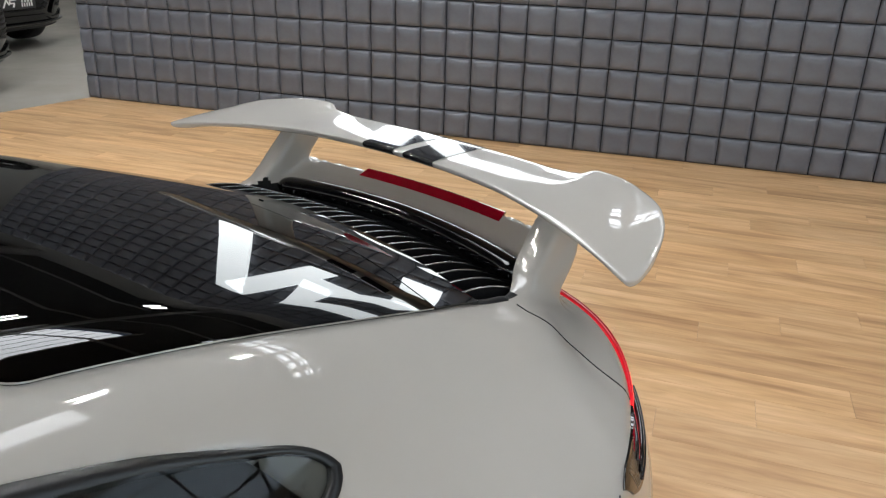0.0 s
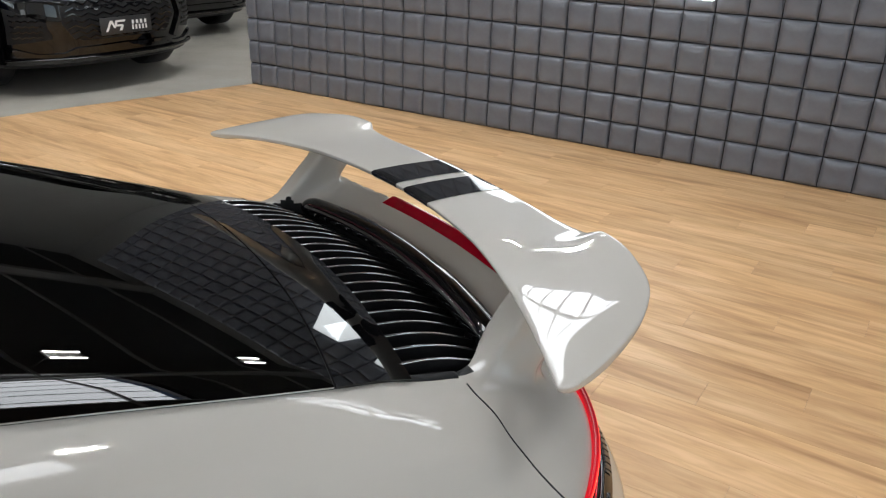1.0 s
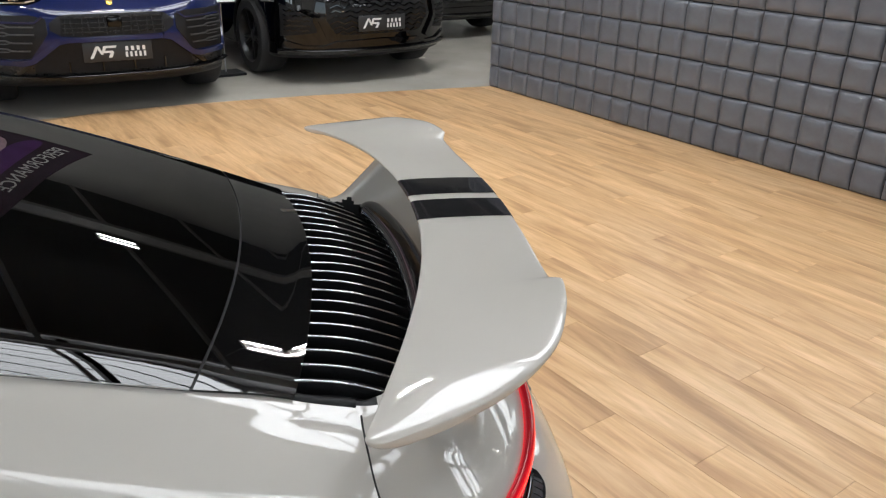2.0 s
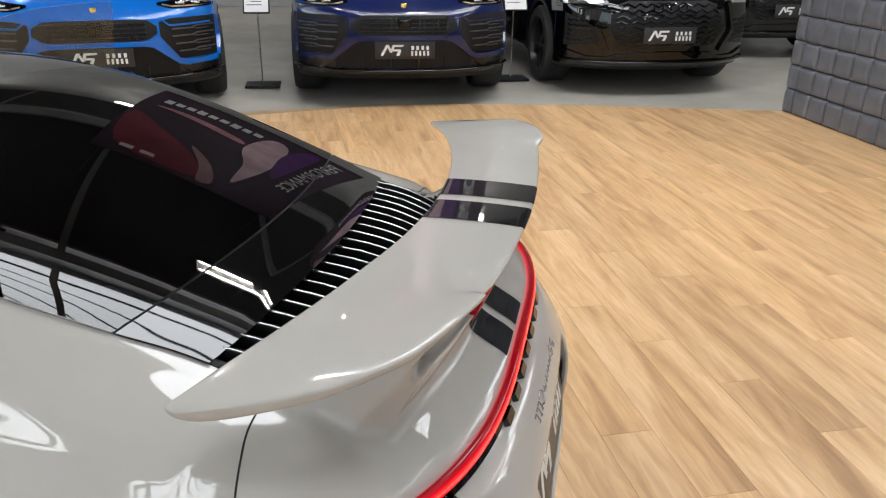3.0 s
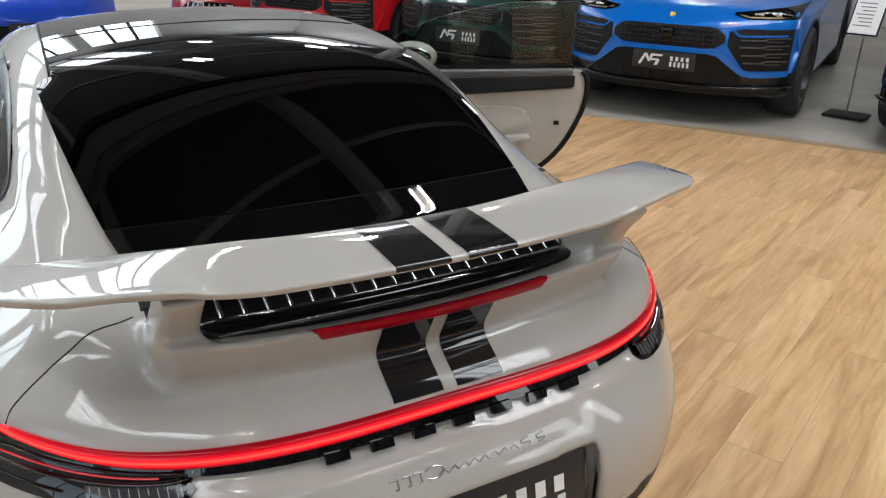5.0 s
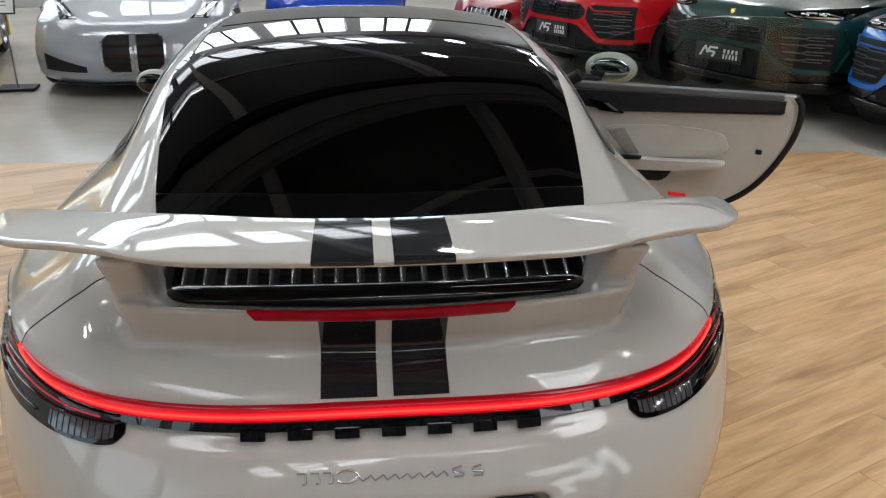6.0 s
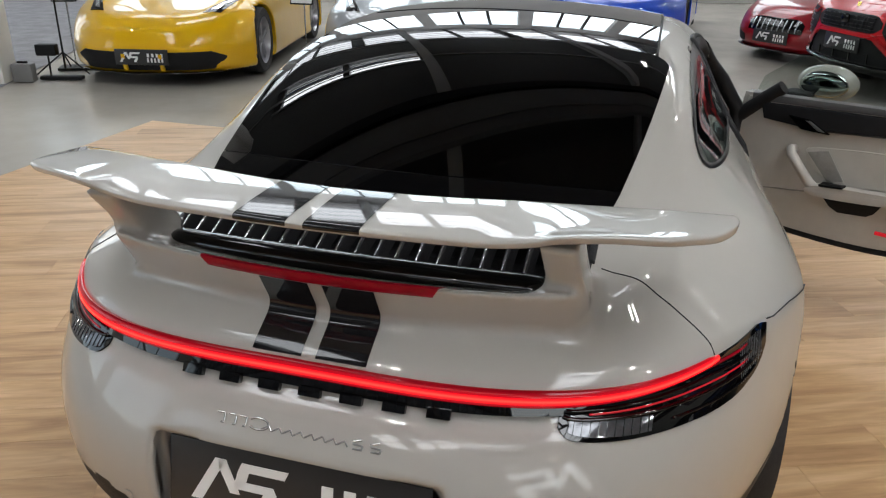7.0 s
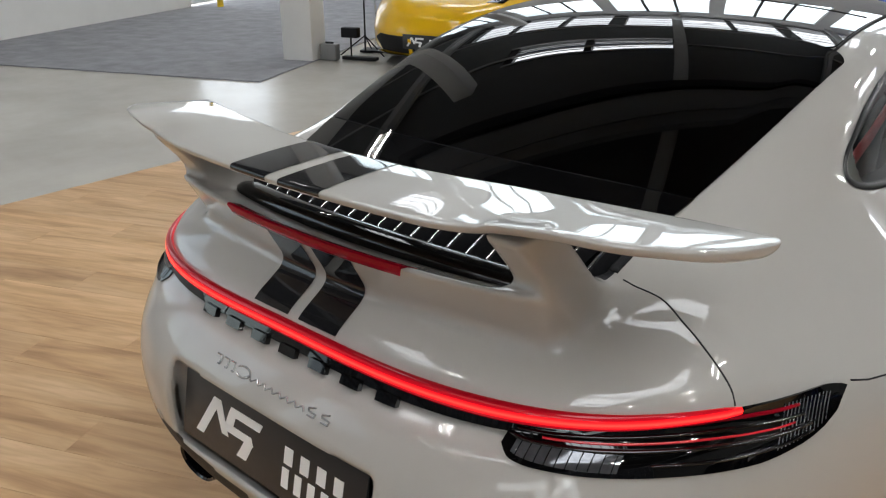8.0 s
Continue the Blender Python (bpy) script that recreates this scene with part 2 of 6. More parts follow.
def sweep(name, pts, ry, rz, material, n=12, caps=True, taper=None, square=False):
    """An elliptic bar along a row of points that runs mainly along x: ry deep, rz high."""
    P = np.array(pts, float)
    T = np.gradient(P, axis=0)
    T /= np.linalg.norm(T, axis=1)[:, None]
    up = np.array([0, 0, 1.0])
    S = np.cross(T, up)
    S /= np.linalg.norm(S, axis=1)[:, None]
    U = np.cross(S, T)
    k = np.ones(len(P)) if taper is None else np.array(taper)
    vs = []
    for i in range(len(P)):
        for j in range(n):
            a = 2 * math.pi * j / n
            ca, sa = math.cos(a), math.sin(a)
            if square:
                ca, sa = (math.copysign(abs(w) ** 0.35, w) for w in (ca, sa))
            vs.append(P[i] + k[i] * (S[i] * ry * ca + U[i] * rz * sa))
    fs = [(i * n + j, i * n + (j + 1) % n, (i + 1) * n + (j + 1) % n, (i + 1) * n + j) for i in range(len(P) - 1) for j in range(n)]
    if caps:
        fs += [tuple(range(n))[::-1], tuple((len(P) - 1) * n + j for j in range(n))]
    return mesh_of(name, vs, fs, material)


def tube(name, pts, r, material, n=10, closed=False, square=False):
    """A round (or square) bar of one connected skin along any row of points."""
    P = np.array([p for i, p in enumerate(pts) if i == 0 or np.linalg.norm(np.array(p) - np.array(pts[i - 1])) > 1e-4], float)
    if closed and np.linalg.norm(P[0] - P[-1]) < 1e-4:
        P = P[:-1]
    T = (np.roll(P, -1, 0) - np.roll(P, 1, 0)) if closed else np.gradient(P, axis=0)
    T /= np.maximum(np.linalg.norm(T, axis=1), 1e-9)[:, None]
    s = np.cross(T[0], (0, 0, 1.0) if abs(T[0][2]) < 0.9 else (0, 1.0, 0))
    vs = []
    m = 4 if square else n
    for i in range(len(P)):
        s = s - T[i] * np.dot(s, T[i])
        s /= np.linalg.norm(s)
        u = np.cross(s, T[i])
        for j in range(m):
            a = 2 * math.pi * (j + 0.5) / m
            k = r * 1.41 if square else r
            vs.append(P[i] + k * (s * math.cos(a) + u * math.sin(a)))
    k = len(P)
    fs = [(i * m + j, i * m + (j + 1) % m, (i + 1) % k * m + (j + 1) % m, (i + 1) % k * m + j) for i in range(k if closed else k - 1) for j in range(m)]
    if not closed:
        fs += [tuple(range(m))[::-1], tuple((k - 1) * m + j for j in range(m))]
    me = mesh_of(name, vs, fs, material)
    me.set_sharp_from_angle(angle=radians(50))
    return me


def grid_mesh(name, V, material, thick=0.0, closed=False):
    """A sheet from an array of points (rows, columns, 3); thick: its depth, against its normals."""
    V = np.asarray(V, float)
    a, b = V.shape[:2]
    idx = np.arange(a * b).reshape(a, b)
    fs = [(idx[i, j], idx[i, j + 1], idx[i + 1, j + 1], idx[i + 1, j]) for i in range(a - 1) for j in range(b - 1)]
    vs = V.reshape(-1, 3)
    if thick:
        du, dv = np.gradient(V, axis=0), np.gradient(V, axis=1)
        N = np.cross(dv, du)
        N /= np.maximum(np.linalg.norm(N, axis=2), 1e-9)[:, :, None]
        back = (V - N * thick).reshape(-1, 3)
        k = a * b
        vs = np.vstack([vs, back])
        fs += [tuple(k + v for v in f[::-1]) for f in fs]
        rim = list(idx[0]) + list(idx[1:, -1]) + list(idx[-1, ::-1][1:]) + list(idx[::-1, 0][1:-1])
        fs += [(rim[i], rim[(i + 1) % len(rim)], k + rim[(i + 1) % len(rim)], k + rim[i]) for i in range(len(rim))]
    me = mesh_of(name, vs, fs, material)
    if thick:
        me.set_sharp_from_angle(angle=radians(50))
    return me


# ---- smooth solids ----
def prof(*keys):
    """A smooth monotone curve through (place, value) pairs."""
    u, v = np.array(keys, float).T
    h, d = np.diff(u), np.diff(v) / np.diff(u)
    m = np.zeros(len(u))
    m[0], m[-1] = d[0], d[-1]
    for i in range(1, len(u) - 1):
        if d[i - 1] * d[i] > 0:
            w1, w2 = 2 * h[i] + h[i - 1], h[i] + 2 * h[i - 1]
            m[i] = (w1 + w2) / (w1 / d[i - 1] + w2 / d[i])

    def at(q):
        q = np.clip(q, u[0], u[-1])
        i = np.clip(np.searchsorted(u, q) - 1, 0, len(u) - 2)
        s = (q - u[i]) / h[i]
        return ((1 + 2 * s) * (1 - s) ** 2 * v[i] + s * (1 - s) ** 2 * h[i] * m[i] + s * s * (3 - 2 * s) * v[i + 1] + s * s * (s - 1) * h[i] * m[i + 1])
    return at


def spline(*keys):
    """A curve through (place, value) pairs with no break in its curvature."""
    u, v = np.array(keys, float).T
    n, h = len(u), np.diff(u)
    A, r = np.eye(n), np.zeros(n)
    for i in range(1, n - 1):
        A[i, i - 1], A[i, i], A[i, i + 1] = h[i - 1], 2 * (h[i - 1] + h[i]), h[i]
        r[i] = 6 * ((v[i + 1] - v[i]) / h[i] - (v[i] - v[i - 1]) / h[i - 1])
    M = np.linalg.solve(A, r)

    def at(q):
        q = np.clip(q, u[0], u[-1])
        i = np.clip(np.searchsorted(u, q) - 1, 0, n - 2)
        a, b = u[i + 1] - q, q - u[i]
        return (M[i] * a ** 3 + M[i + 1] * b ** 3) / (6 * h[i]) + (v[i] / h[i] - M[i] * h[i] / 6) * a + (v[i + 1] / h[i] - M[i + 1] * h[i] / 6) * b
    return at


def smax(a, b, k):
    h = np.clip(0.5 + 0.5 * (a - b) / k, 0, 1)
    return b + (a - b) * h + k * h * (1 - h)


def smin(a, b, k):
    return -smax(-a, -b, k)


def gradient_of(f, P, e=0.002):
    g = np.empty_like(P)
    for i in range(3):
        d = np.zeros(3)
        d[i] = e
        g[:, i] = (f(*(P + d).T) - f(*(P - d).T)) / (2 * e)
    return g


def skin(f, xs, ys, zs, rounds=4, step=0.012):
    """The surface f = 0 on a grid of cells, one point a cell, drawn on to the surface. Returns points and quads."""
    F = f(xs[:, None, None], ys[None, :, None], zs[None, None, :]) + np.zeros((len(xs), len(ys), len(zs)))
    nx, ny, nz = (n - 1 for n in F.shape)
    acc, cnt = np.zeros((nx, ny, nz, 3), np.float32), np.zeros((nx, ny, nz), np.int8)
    grid = (xs, ys, zs)
    for ax in range(3):
        o1, o2 = [i for i in range(3) if i != ax]
        for d1 in (0, 1):
            for d2 in (0, 1):
                lo, hi = [slice(0, n) for n in (nx, ny, nz)], [slice(0, n) for n in (nx, ny, nz)]
                hi[ax] = slice(1, (nx, ny, nz)[ax] + 1)
                for s in (lo, hi):
                    s[o1] = slice(d1, d1 + (nx, ny, nz)[o1])
                    s[o2] = slice(d2, d2 + (nx, ny, nz)[o2])
                a, b = F[tuple(lo)], F[tuple(hi)]
                i, j, k = np.nonzero((a < 0) != (b < 0))
                ab = a[i, j, k] / (a[i, j, k] - b[i, j, k])
                ijk = [i, j, k]
                p = np.empty((len(i), 3))
                for c in range(3):
                    base = ijk[c] + (0 if c == ax else (d1 if c == o1 else d2))
                    p[:, c] = grid[c][base] + (ab * (grid[c][np.minimum(base + 1, len(grid[c]) - 1)] - grid[c][base]) if c == ax else 0)
                acc[i, j, k] += p
                cnt[i, j, k] += 1
    ids = np.full((nx, ny, nz), -1)
    on = cnt > 0
    ids[on] = np.arange(on.sum())
    P = (acc[on] / cnt[on][:, None]).astype(float)
    for _ in range(rounds):
        g = gradient_of(f, P)
        n2 = np.maximum((g * g).sum(1), 0.05)
        mv = -(f(*P.T) / n2)[:, None] * g
        ln = np.maximum(np.linalg.norm(mv, axis=1), 1e-9)
        P += mv * np.minimum(1, step / ln)[:, None]
    quads = []
    for ax in range(3):
        o1, o2 = ((1, 2), (2, 0), (0, 1))[ax]
        lo = [slice(1, n) for n in (nx, ny, nz)]
        lo[ax] = slice(0, (nx, ny, nz)[ax])
        hi = list(lo)
        hi[ax] = slice(1, (nx, ny, nz)[ax] + 1)
        a, b = F[tuple(lo)], F[tuple(hi)]
        for flip, mask in ((False, (a < 0) & (b >= 0)), (True, (a >= 0) & (b < 0))):
            at = np.array(np.nonzero(mask))
            if not at.size:
                continue
            for c in range(3):
                if c != ax:
                    at[c] += 1
            q = []
            for d1, d2 in ((1, 1), (0, 1), (0, 0), (1, 0)):
                cell = at.copy()
                cell[o1] -= d1
                cell[o2] -= d2
                q.append(ids[tuple(cell)])
            q = np.array(q).T
            quads.append(q[:, ::-1] if flip else q)
    return P, np.vstack(quads)


def sub_mesh(name, P, Q, mask, material):
    q = Q[mask]
    used, inv = np.unique(q, return_inverse=True)
    return mesh_of(name, P[used], inv.reshape(-1, 4), material)


def root(f, lo, hi, n=26):
    """Where f changes sign between lo (outside) and hi (inside)."""
    lo, hi = np.array(lo, float), np.array(hi, float)
    near, far, found = lo.copy(), hi.copy(), np.zeros(lo.shape, bool)
    for k in range(1, 41):
        q = lo + (hi - lo) * k / 40
        hit = ~found & (f(q) <= 0)
        far = np.where(hit, q, far)
        near = np.where(found | hit, near, q)
        found |= hit
    lo, hi = near, far
    for _ in range(n):
        mid = (lo + hi) / 2
        out = f(mid) > 0
        lo, hi = np.where(out, mid, lo), np.where(out, hi, mid)
    return (lo + hi) / 2


# ---- the hall ----
WALL_A, WALL_D = Vector((6.03, -1.50, 0)), Vector((-0.912, -0.411, 0)).normalized()
WALL_N = Vector((-WALL_D.y, WALL_D.x, 0))
if WALL_N.dot(Vector((0, 0, 0)) - WALL_A) < 0:
    WALL_N = -WALL_N


def flat(name, outline, z0, z1, material, label, kind="structure", category="floor"):
    bm = bmesh.new()
    prism(bm, outline, z0, z1)
    return tagged(part(name, bm, material), label, category, kind=kind)


flat("floor", [tuple((HALL @ Vector((u, v, 0))).to_2d()) for u, v in ((-24, -12.3), (14.3, -12.3), (14.3, 28), (-24, 28))], -0.25, -0.006, CONCRETE, "smooth sealed grey concrete showroom floor")
EDGE_X = prof((-8.0, 6.9), (-1.5, 6.02), (0.4, 5.75), (1.9, 5.36), (3.3, 4.66), (4.4, 3.75))


def wood_floor():
    """The sheet under the planks, with a straight edge beside and ahead of the car and a rounded one."""
    base = thing("floor_wood", "light oak vinyl plank floor under the parked sports car", "wood floor", kind="structure")
    ys = np.linspace(-7.6, 4.45, 60)
    outline = [(-3.5, -7.6)] + [(float(EDGE_X(y)), y) for y in ys] + [(-3.5, 4.45)]
    bm = bmesh.new()
    prism(bm, outline, -0.0055, -0.0028)
    part("underlay", bm, UNDERLAY, base)
    return base, outline


WOOD, WOOD_OUTLINE = wood_floor()


def clip(poly, inside, cross):
    out = []
    for i, p in enumerate(poly):
        q = poly[(i + 1) % len(poly)]
        if inside(p):
            out.append(p)
        if inside(p) != inside(q):
            out.append(cross(p, q))
    return out


def planks():
    """Oak planks, 185 mm by 1.233 m, laid along the hall in a regular stagger, cut at the floor's edges."""
    w, ln, gap = 0.185, 1.233, 0.0005
    n = len(WOOD_OUTLINE)
    rows = []
    for k in range(-62, 45):
        v0 = 0.029 + w * (k - 1)
        for j in range(-9, 9):
            u0 = (1.405 + 0.338 * k) % ln + ln * j
            poly = [HALL @ Vector((u, v, 0)) for u, v in ((u0 + gap, v0 + gap), (u0 + ln - gap, v0 + gap), (u0 + ln - gap, v0 + w - gap), (u0 + gap, v0 + w - gap))]
            full = True
            for i in range(n):
                a, b = Vector((*WOOD_OUTLINE[i], 0)), Vector((*WOOD_OUTLINE[(i + 1) % n], 0))
                e = b - a
                nv = Vector((-e.y, e.x, 0))
                if all((p - a).dot(nv) >= 0 for p in poly):
                    continue
                full = False
                poly = clip(poly, lambda p: (p - a).dot(nv) >= 0, lambda p, q: p + (q - p) * ((a - p).dot(nv) / (q - p).dot(nv)))
                if len(poly) < 3:
                    break
            if len(poly) < 3:
                continue
            c = HALL @ Vector((u0 + ln / 2, v0 + w / 2, 0))
            rows.append((poly, full, c, k, j))
    rng = random.Random(4)
    proto = None
    count = 0
    rest = bmesh.new()
    for poly, full, c, k, j in rows:
        near = full and -2.4 < c.x < 4.2 and -3.6 < c.y < 3.4
        if near and count < 300:
            count += 1
            if proto is None:
                bm = bmesh.new()
                prism(bm, ((-ln / 2 + gap, -w / 2 + gap), (ln / 2 - gap, -w / 2 + gap), (ln / 2 - gap, w / 2 - gap), (-ln / 2 + gap, w / 2 - gap)), -0.0025, 0.0, bevel=0.0006)
                proto = part("plank", bm, OAK, WOOD)
                ob = proto
            else:
                ob = part("plank", proto.data, None, WOOD)
            ob.matrix_basis = Matrix.Translation(c) @ HALL
        else:
            prism(rest, [(p.x, p.y) for p in poly], -0.0025, 0.0)
    ob = part("planks", rest, OAK_JOINED, WOOD)
    tagged(ob, kind="stuff")


def padded_wall():
    """A long low partition clad in square leatherette pads."""
    L, Hh, th = 13.6, 15 * 0.2092, 0.16
    m = Matrix.Translation(WALL_A) @ Matrix(((WALL_D.x, WALL_N.x, 0, 0), (WALL_D.y, WALL_N.y, 0, 0), (0, 0, 1, 0), (0, 0, 0, 1)))
    wall = thing("wall_padded", "dark grey leatherette wall of square padded tiles", "wall", m, kind="structure")
    part("backing", boxes((L / 2, -th / 2 - 0.02, Hh / 2, L, th, Hh)), BLACK_MATT, wall)
    s, n, first = 0.2092, 9, 0.1332
    g = np.sin(np.linspace(-1, 1, n) * math.pi / 2)
    V = np.empty((n, n, 3))
    for i, u in enumerate(g):
        for j, v in enumerate(g):
            e = (1 - abs(u) ** 7) * (1 - abs(v) ** 7)
            V[i, j] = (u * s / 2 * 0.978, -0.018 + 0.032 * max(0.0, e) ** 0.5, -v * s / 2 * 0.978)
    pad = grid_mesh("pad", V, LEATHER_WALL)
    near = 0
    rest_v, rest_f = [], []
    base_f = [tuple(p.vertices) for p in pad.polygons]
    for c in range(-1, int((L - first) / s)):
        for r in range(15):
            at = Vector((first + s * (c + 0.5), 0, s * (r + 0.5)))
            if c < 0:
                at.x = first / 2
                ob = part("pad", pad, None, wall)
                ob.matrix_basis = Matrix.Translation(at) @ Matrix.Diagonal((first / s, 1, 1, 1))
            elif r < 7 and 1 <= c < 41:
                ob = part("pad", pad, None, wall)
                ob.matrix_basis = Matrix.Translation(at)
            else:
                k = len(rest_v)
                rest_v += [V[i, j] + np.array(at) for i in range(n) for j in range(n)]
                rest_f += [tuple(k + q for q in f) for f in base_f]
    tagged(part("pads", mesh_of("pads", rest_v, rest_f, LEATHER_WALL), None, wall), kind="stuff")
    return wall, m


PADDED, WALL_M = padded_wall()


# ---- the sports car: its solid ----
REAR0 = spline((0.15, 0.27), (0.30, 0.19), (0.42, 0.115), (0.54, 0.088), (0.64, 0.10), (0.72, 0.145), (0.78, 0.185), (0.83, 0.198), (1.2, 0.23))
REARC = prof((0.15, 0.95), (0.5, 0.97), (0.75, 1.03), (0.85, 1.06), (1.0, 1.06))
WIDE = spline((0.3, 0.928), (0.7, 0.963), (1.0, 0.973), (1.3, 0.958), (1.75, 0.890), (2.3, 0.865), (2.9, 0.875), (3.55, 0.905), (4.1, 0.88), (4.7, 0.80))
DECK = prof((0.0, 0.79), (0.19, 0.822), (0.31, 0.885), (0.5, 0.962), (0.69, 1.003), (1.1, 1.036), (1.6, 1.05), (2.2, 1.05), (3.0, 1.035), (3.4, 0.975), (3.9, 0.885), (4.3, 0.76), (4.65, 0.56))
DROP = prof((0.0, 0.40), (0.7, 0.39), (1.1, 0.30), (1.3, 0.305), (1.55, 0.340), (1.8, 0.355), (2.2, 0.35), (3.2, 0.23), (4.6, 0.16))
ROOF = spline((0.40, 0.905), (0.60, 0.9775), (0.71, 1.018), (1.0, 1.122), (1.34, 1.222), (1.65, 1.262), (1.95, 1.270), (2.3, 1.262), (2.7, 1.205), (3.1, 1.07), (3.5, 0.90), (3.8, 0.75))
CABIN = spline((0.4, 0.545), (0.765, 0.585), (1.146, 0.675), (1.6, 0.735), (2.1, 0.755), (2.8, 0.735), (3.4, 0.66))
TAIL_Y = 0.285
SHOULDER = prof((0.0, 0.0), (0.43, 0.0), (0.48, 0.02), (0.54, 0.09), (0.60, 0.16), (0.68, 0.20), (1.1, 0.21))
LEDGE = prof((0.1, 0.0), (0.735, 0.0), (0.744, 0.0020), (0.766, 0.0165), (0.771, 0.018), (0.786, 0.018), (0.799, 0.0), (2.0, 0.0))
LID_EDGE = spline((0.0, 0.528), (0.40, 0.528), (0.50, 0.529), (0.57, 0.526), (0.63, 0.514), (0.68, 0.496), (0.72, 0.474))


def car_outer(x, y, z):
    X = np.sqrt(x * x + 1e-5)
    rear = REAR0(z) + LEDGE(z) * np.clip((0.80 - X) / 0.1, 0, 1) + REARC(z) * X ** 3.8 - y
    side = X - WIDE(y) + 0.30 * np.maximum(z - 0.60, 0) ** 2 + 0.35 * np.maximum(0.5 - z, 0) ** 2
    deck = z - (DECK(y) - DROP(y) * X ** 3 - 0.022 * np.clip((0.52 - X) / 0.14, 0, 1) * np.clip((y - 0.55) / 0.07, 0, 1))
    front = y - (4.60 - 0.28 * X ** 3 - 0.5 * (z - 0.5) ** 2)
    low = smax(smax(deck, side, 0.13), smax(rear, front, 0.02), 0.035)
    low = smax(low, 0.17 - z, 0.05)
    roof = z - (ROOF(y) - 0.16 * X ** 2.2)
    cab = smax(roof, X - (CABIN(y) - 0.60 * (z - 0.97)), 0.09)
    cab = smax(smax(cab, 0.42 + SHOULDER(X) - y, 0.03), 0.82 - z, 0.03)
    return smin(low, cab, 0.016 + 0.094 * np.clip((X - 0.50) / 0.12, 0, 1))


def car_tail(x, y, z):
    """The outer skin with the raised tail and the feet of the wing."""
    X = np.sqrt(x * x + 1e-5)
    f = car_outer(x, y, z)
    tail = smax(TAIL_Y - 0.55 * (z - 0.885) + 0.28 * X * X - y, z - (0.974 - 0.42 * (y - 0.240 - 0.28 * X * X)), 0.012)
    tail = smax(smax(tail, y - (0.385 + 0.33 * X * X), 0.012), X - 0.462, 0.03)
    f = smin(f, smax(tail, 0.80 - z, 0.01), 0.034)
    # the raked feet of the wing
    foot = smax(X - (0.468 - 0.06 * (z - 0.93)), (0.402 - 0.03 * (z - 0.96)) - X, 0.004)
    foot = smax(foot, 0.74 * smax(0.392 - 0.87 * (z - 0.90) - y, y - (0.487 - 0.93 * (z - 0.925)), 0.004), 0.010)
    return smin(f, smax(smax(foot, 0.84 - z, 0.01), z - 1.078, 0.004), 0.044)


WELL_FRONT = prof((0.0, 0.585), (0.47, 0.655))
WELL_SIDE = prof((0.34, 0.390), (0.44, 0.405), (0.50, 0.438), (0.56, 0.450), (0.66, 0.452))


def car_solid(x, y, z):
    X = np.sqrt(x * x + 1e-5)
    f = car_tail(x, y, z)
    well = smax(smax(0.368 + 0.30 * X * X - y, y - WELL_FRONT(X), 0.01), smax(X - WELL_SIDE(y), 0.875 - z, 0.01), 0.01)
    f = smax(f, -well, 0.008)
    plate = smax(smax(X - 0.285, np.abs(z - 0.577) - 0.086, 0.02), y - 0.138, 0.01)
    f = smax(f, -plate, 0.012)
    for wy in (1.12, 3.57):
        arch = smax(np.sqrt((y - wy) ** 2 + (z - 0.35) ** 2) - 0.385, 0.60 - X, 0.02)
        f = smax(f, -arch, 0.015)
    inner = smax(smax(car_outer(x, y, z) + 0.045, 0.42 - z, 0.03), smax(0.80 - y, y - 3.35, 0.03), 0.03)
    holes = smax(smax(X - (0.44 + 0.09 * (y - 0.7)), 0.84 - y, 0.02), y - 1.29, 0.02)
    holes = smin(holes, smax(smax(X - 0.56, 2.72 - y, 0.02), y - 3.25, 0.02), 0.001)
    sides = smin(smax(1.155 + 0.75 * (z - 0.96) - y, y - 1.85, 0.03), smax(1.965 - y, y - (2.80 - 1.3 * (z - 0.95)), 0.03), 0.001)
    sides = smax(sides, np.maximum(0.970 - z, z - 1.168 + 0.25 * np.abs(y - 1.9) ** 2), 0.02)
    door = smax(np.maximum(1.735 + 0.9 * np.maximum(z - 0.90, 0) - y, y - 2.78), np.maximum(0.33 - z, z - 1.0), 0.03)
    sides = smin(sides, np.where(x > 0.3, door, 1.0), 0.01)
    holes = smin(smax(holes, 0.97 - z, 0.01), smax(sides, 0.45 - X, 0.01), 0.001)
    inner = smin(inner, smax(holes, np.abs(car_outer(x, y, z)) - 0.08, 0.01), 0.004)
    return smax(f, -inner, 0.006)


def on_top(x, y, lift=0.0):
    """Points of the car's skin above (x, y)."""
    x, y = np.broadcast_arrays(np.asarray(x, float), np.asarray(y, float))
    z = root(lambda q: car_tail(x, y, q), np.full(x.shape, 1.45), np.full(x.shape, 0.70))
    P = np.stack([x, y, z], -1)
    return lifted(P, lift)


def from_behind(x, z, lift=0.0):
    x, z = np.broadcast_arrays(np.asarray(x, float), np.asarray(z, float))
    y = root(lambda q: car_tail(x, q, z), np.full(x.shape, -0.1), np.full(x.shape, 0.95))
    return lifted(np.stack([x, y, z], -1), lift)


def from_side(y, z, side=1, lift=0.0):
    y, z = np.broadcast_arrays(np.asarray(y, float), np.asarray(z, float))
    x = root(lambda q: car_tail(q * side, y, z), np.full(y.shape, 1.1), np.full(y.shape, 0.2))
    return lifted(np.stack([x * side, y, z], -1), lift)


def lifted(P, lift):
    if not lift:
        return P
    g = gradient_of(car_tail, P.reshape(-1, 3))
    g /= np.linalg.norm(g, axis=1)[:, None]
    return P + lift * g.reshape(P.shape)


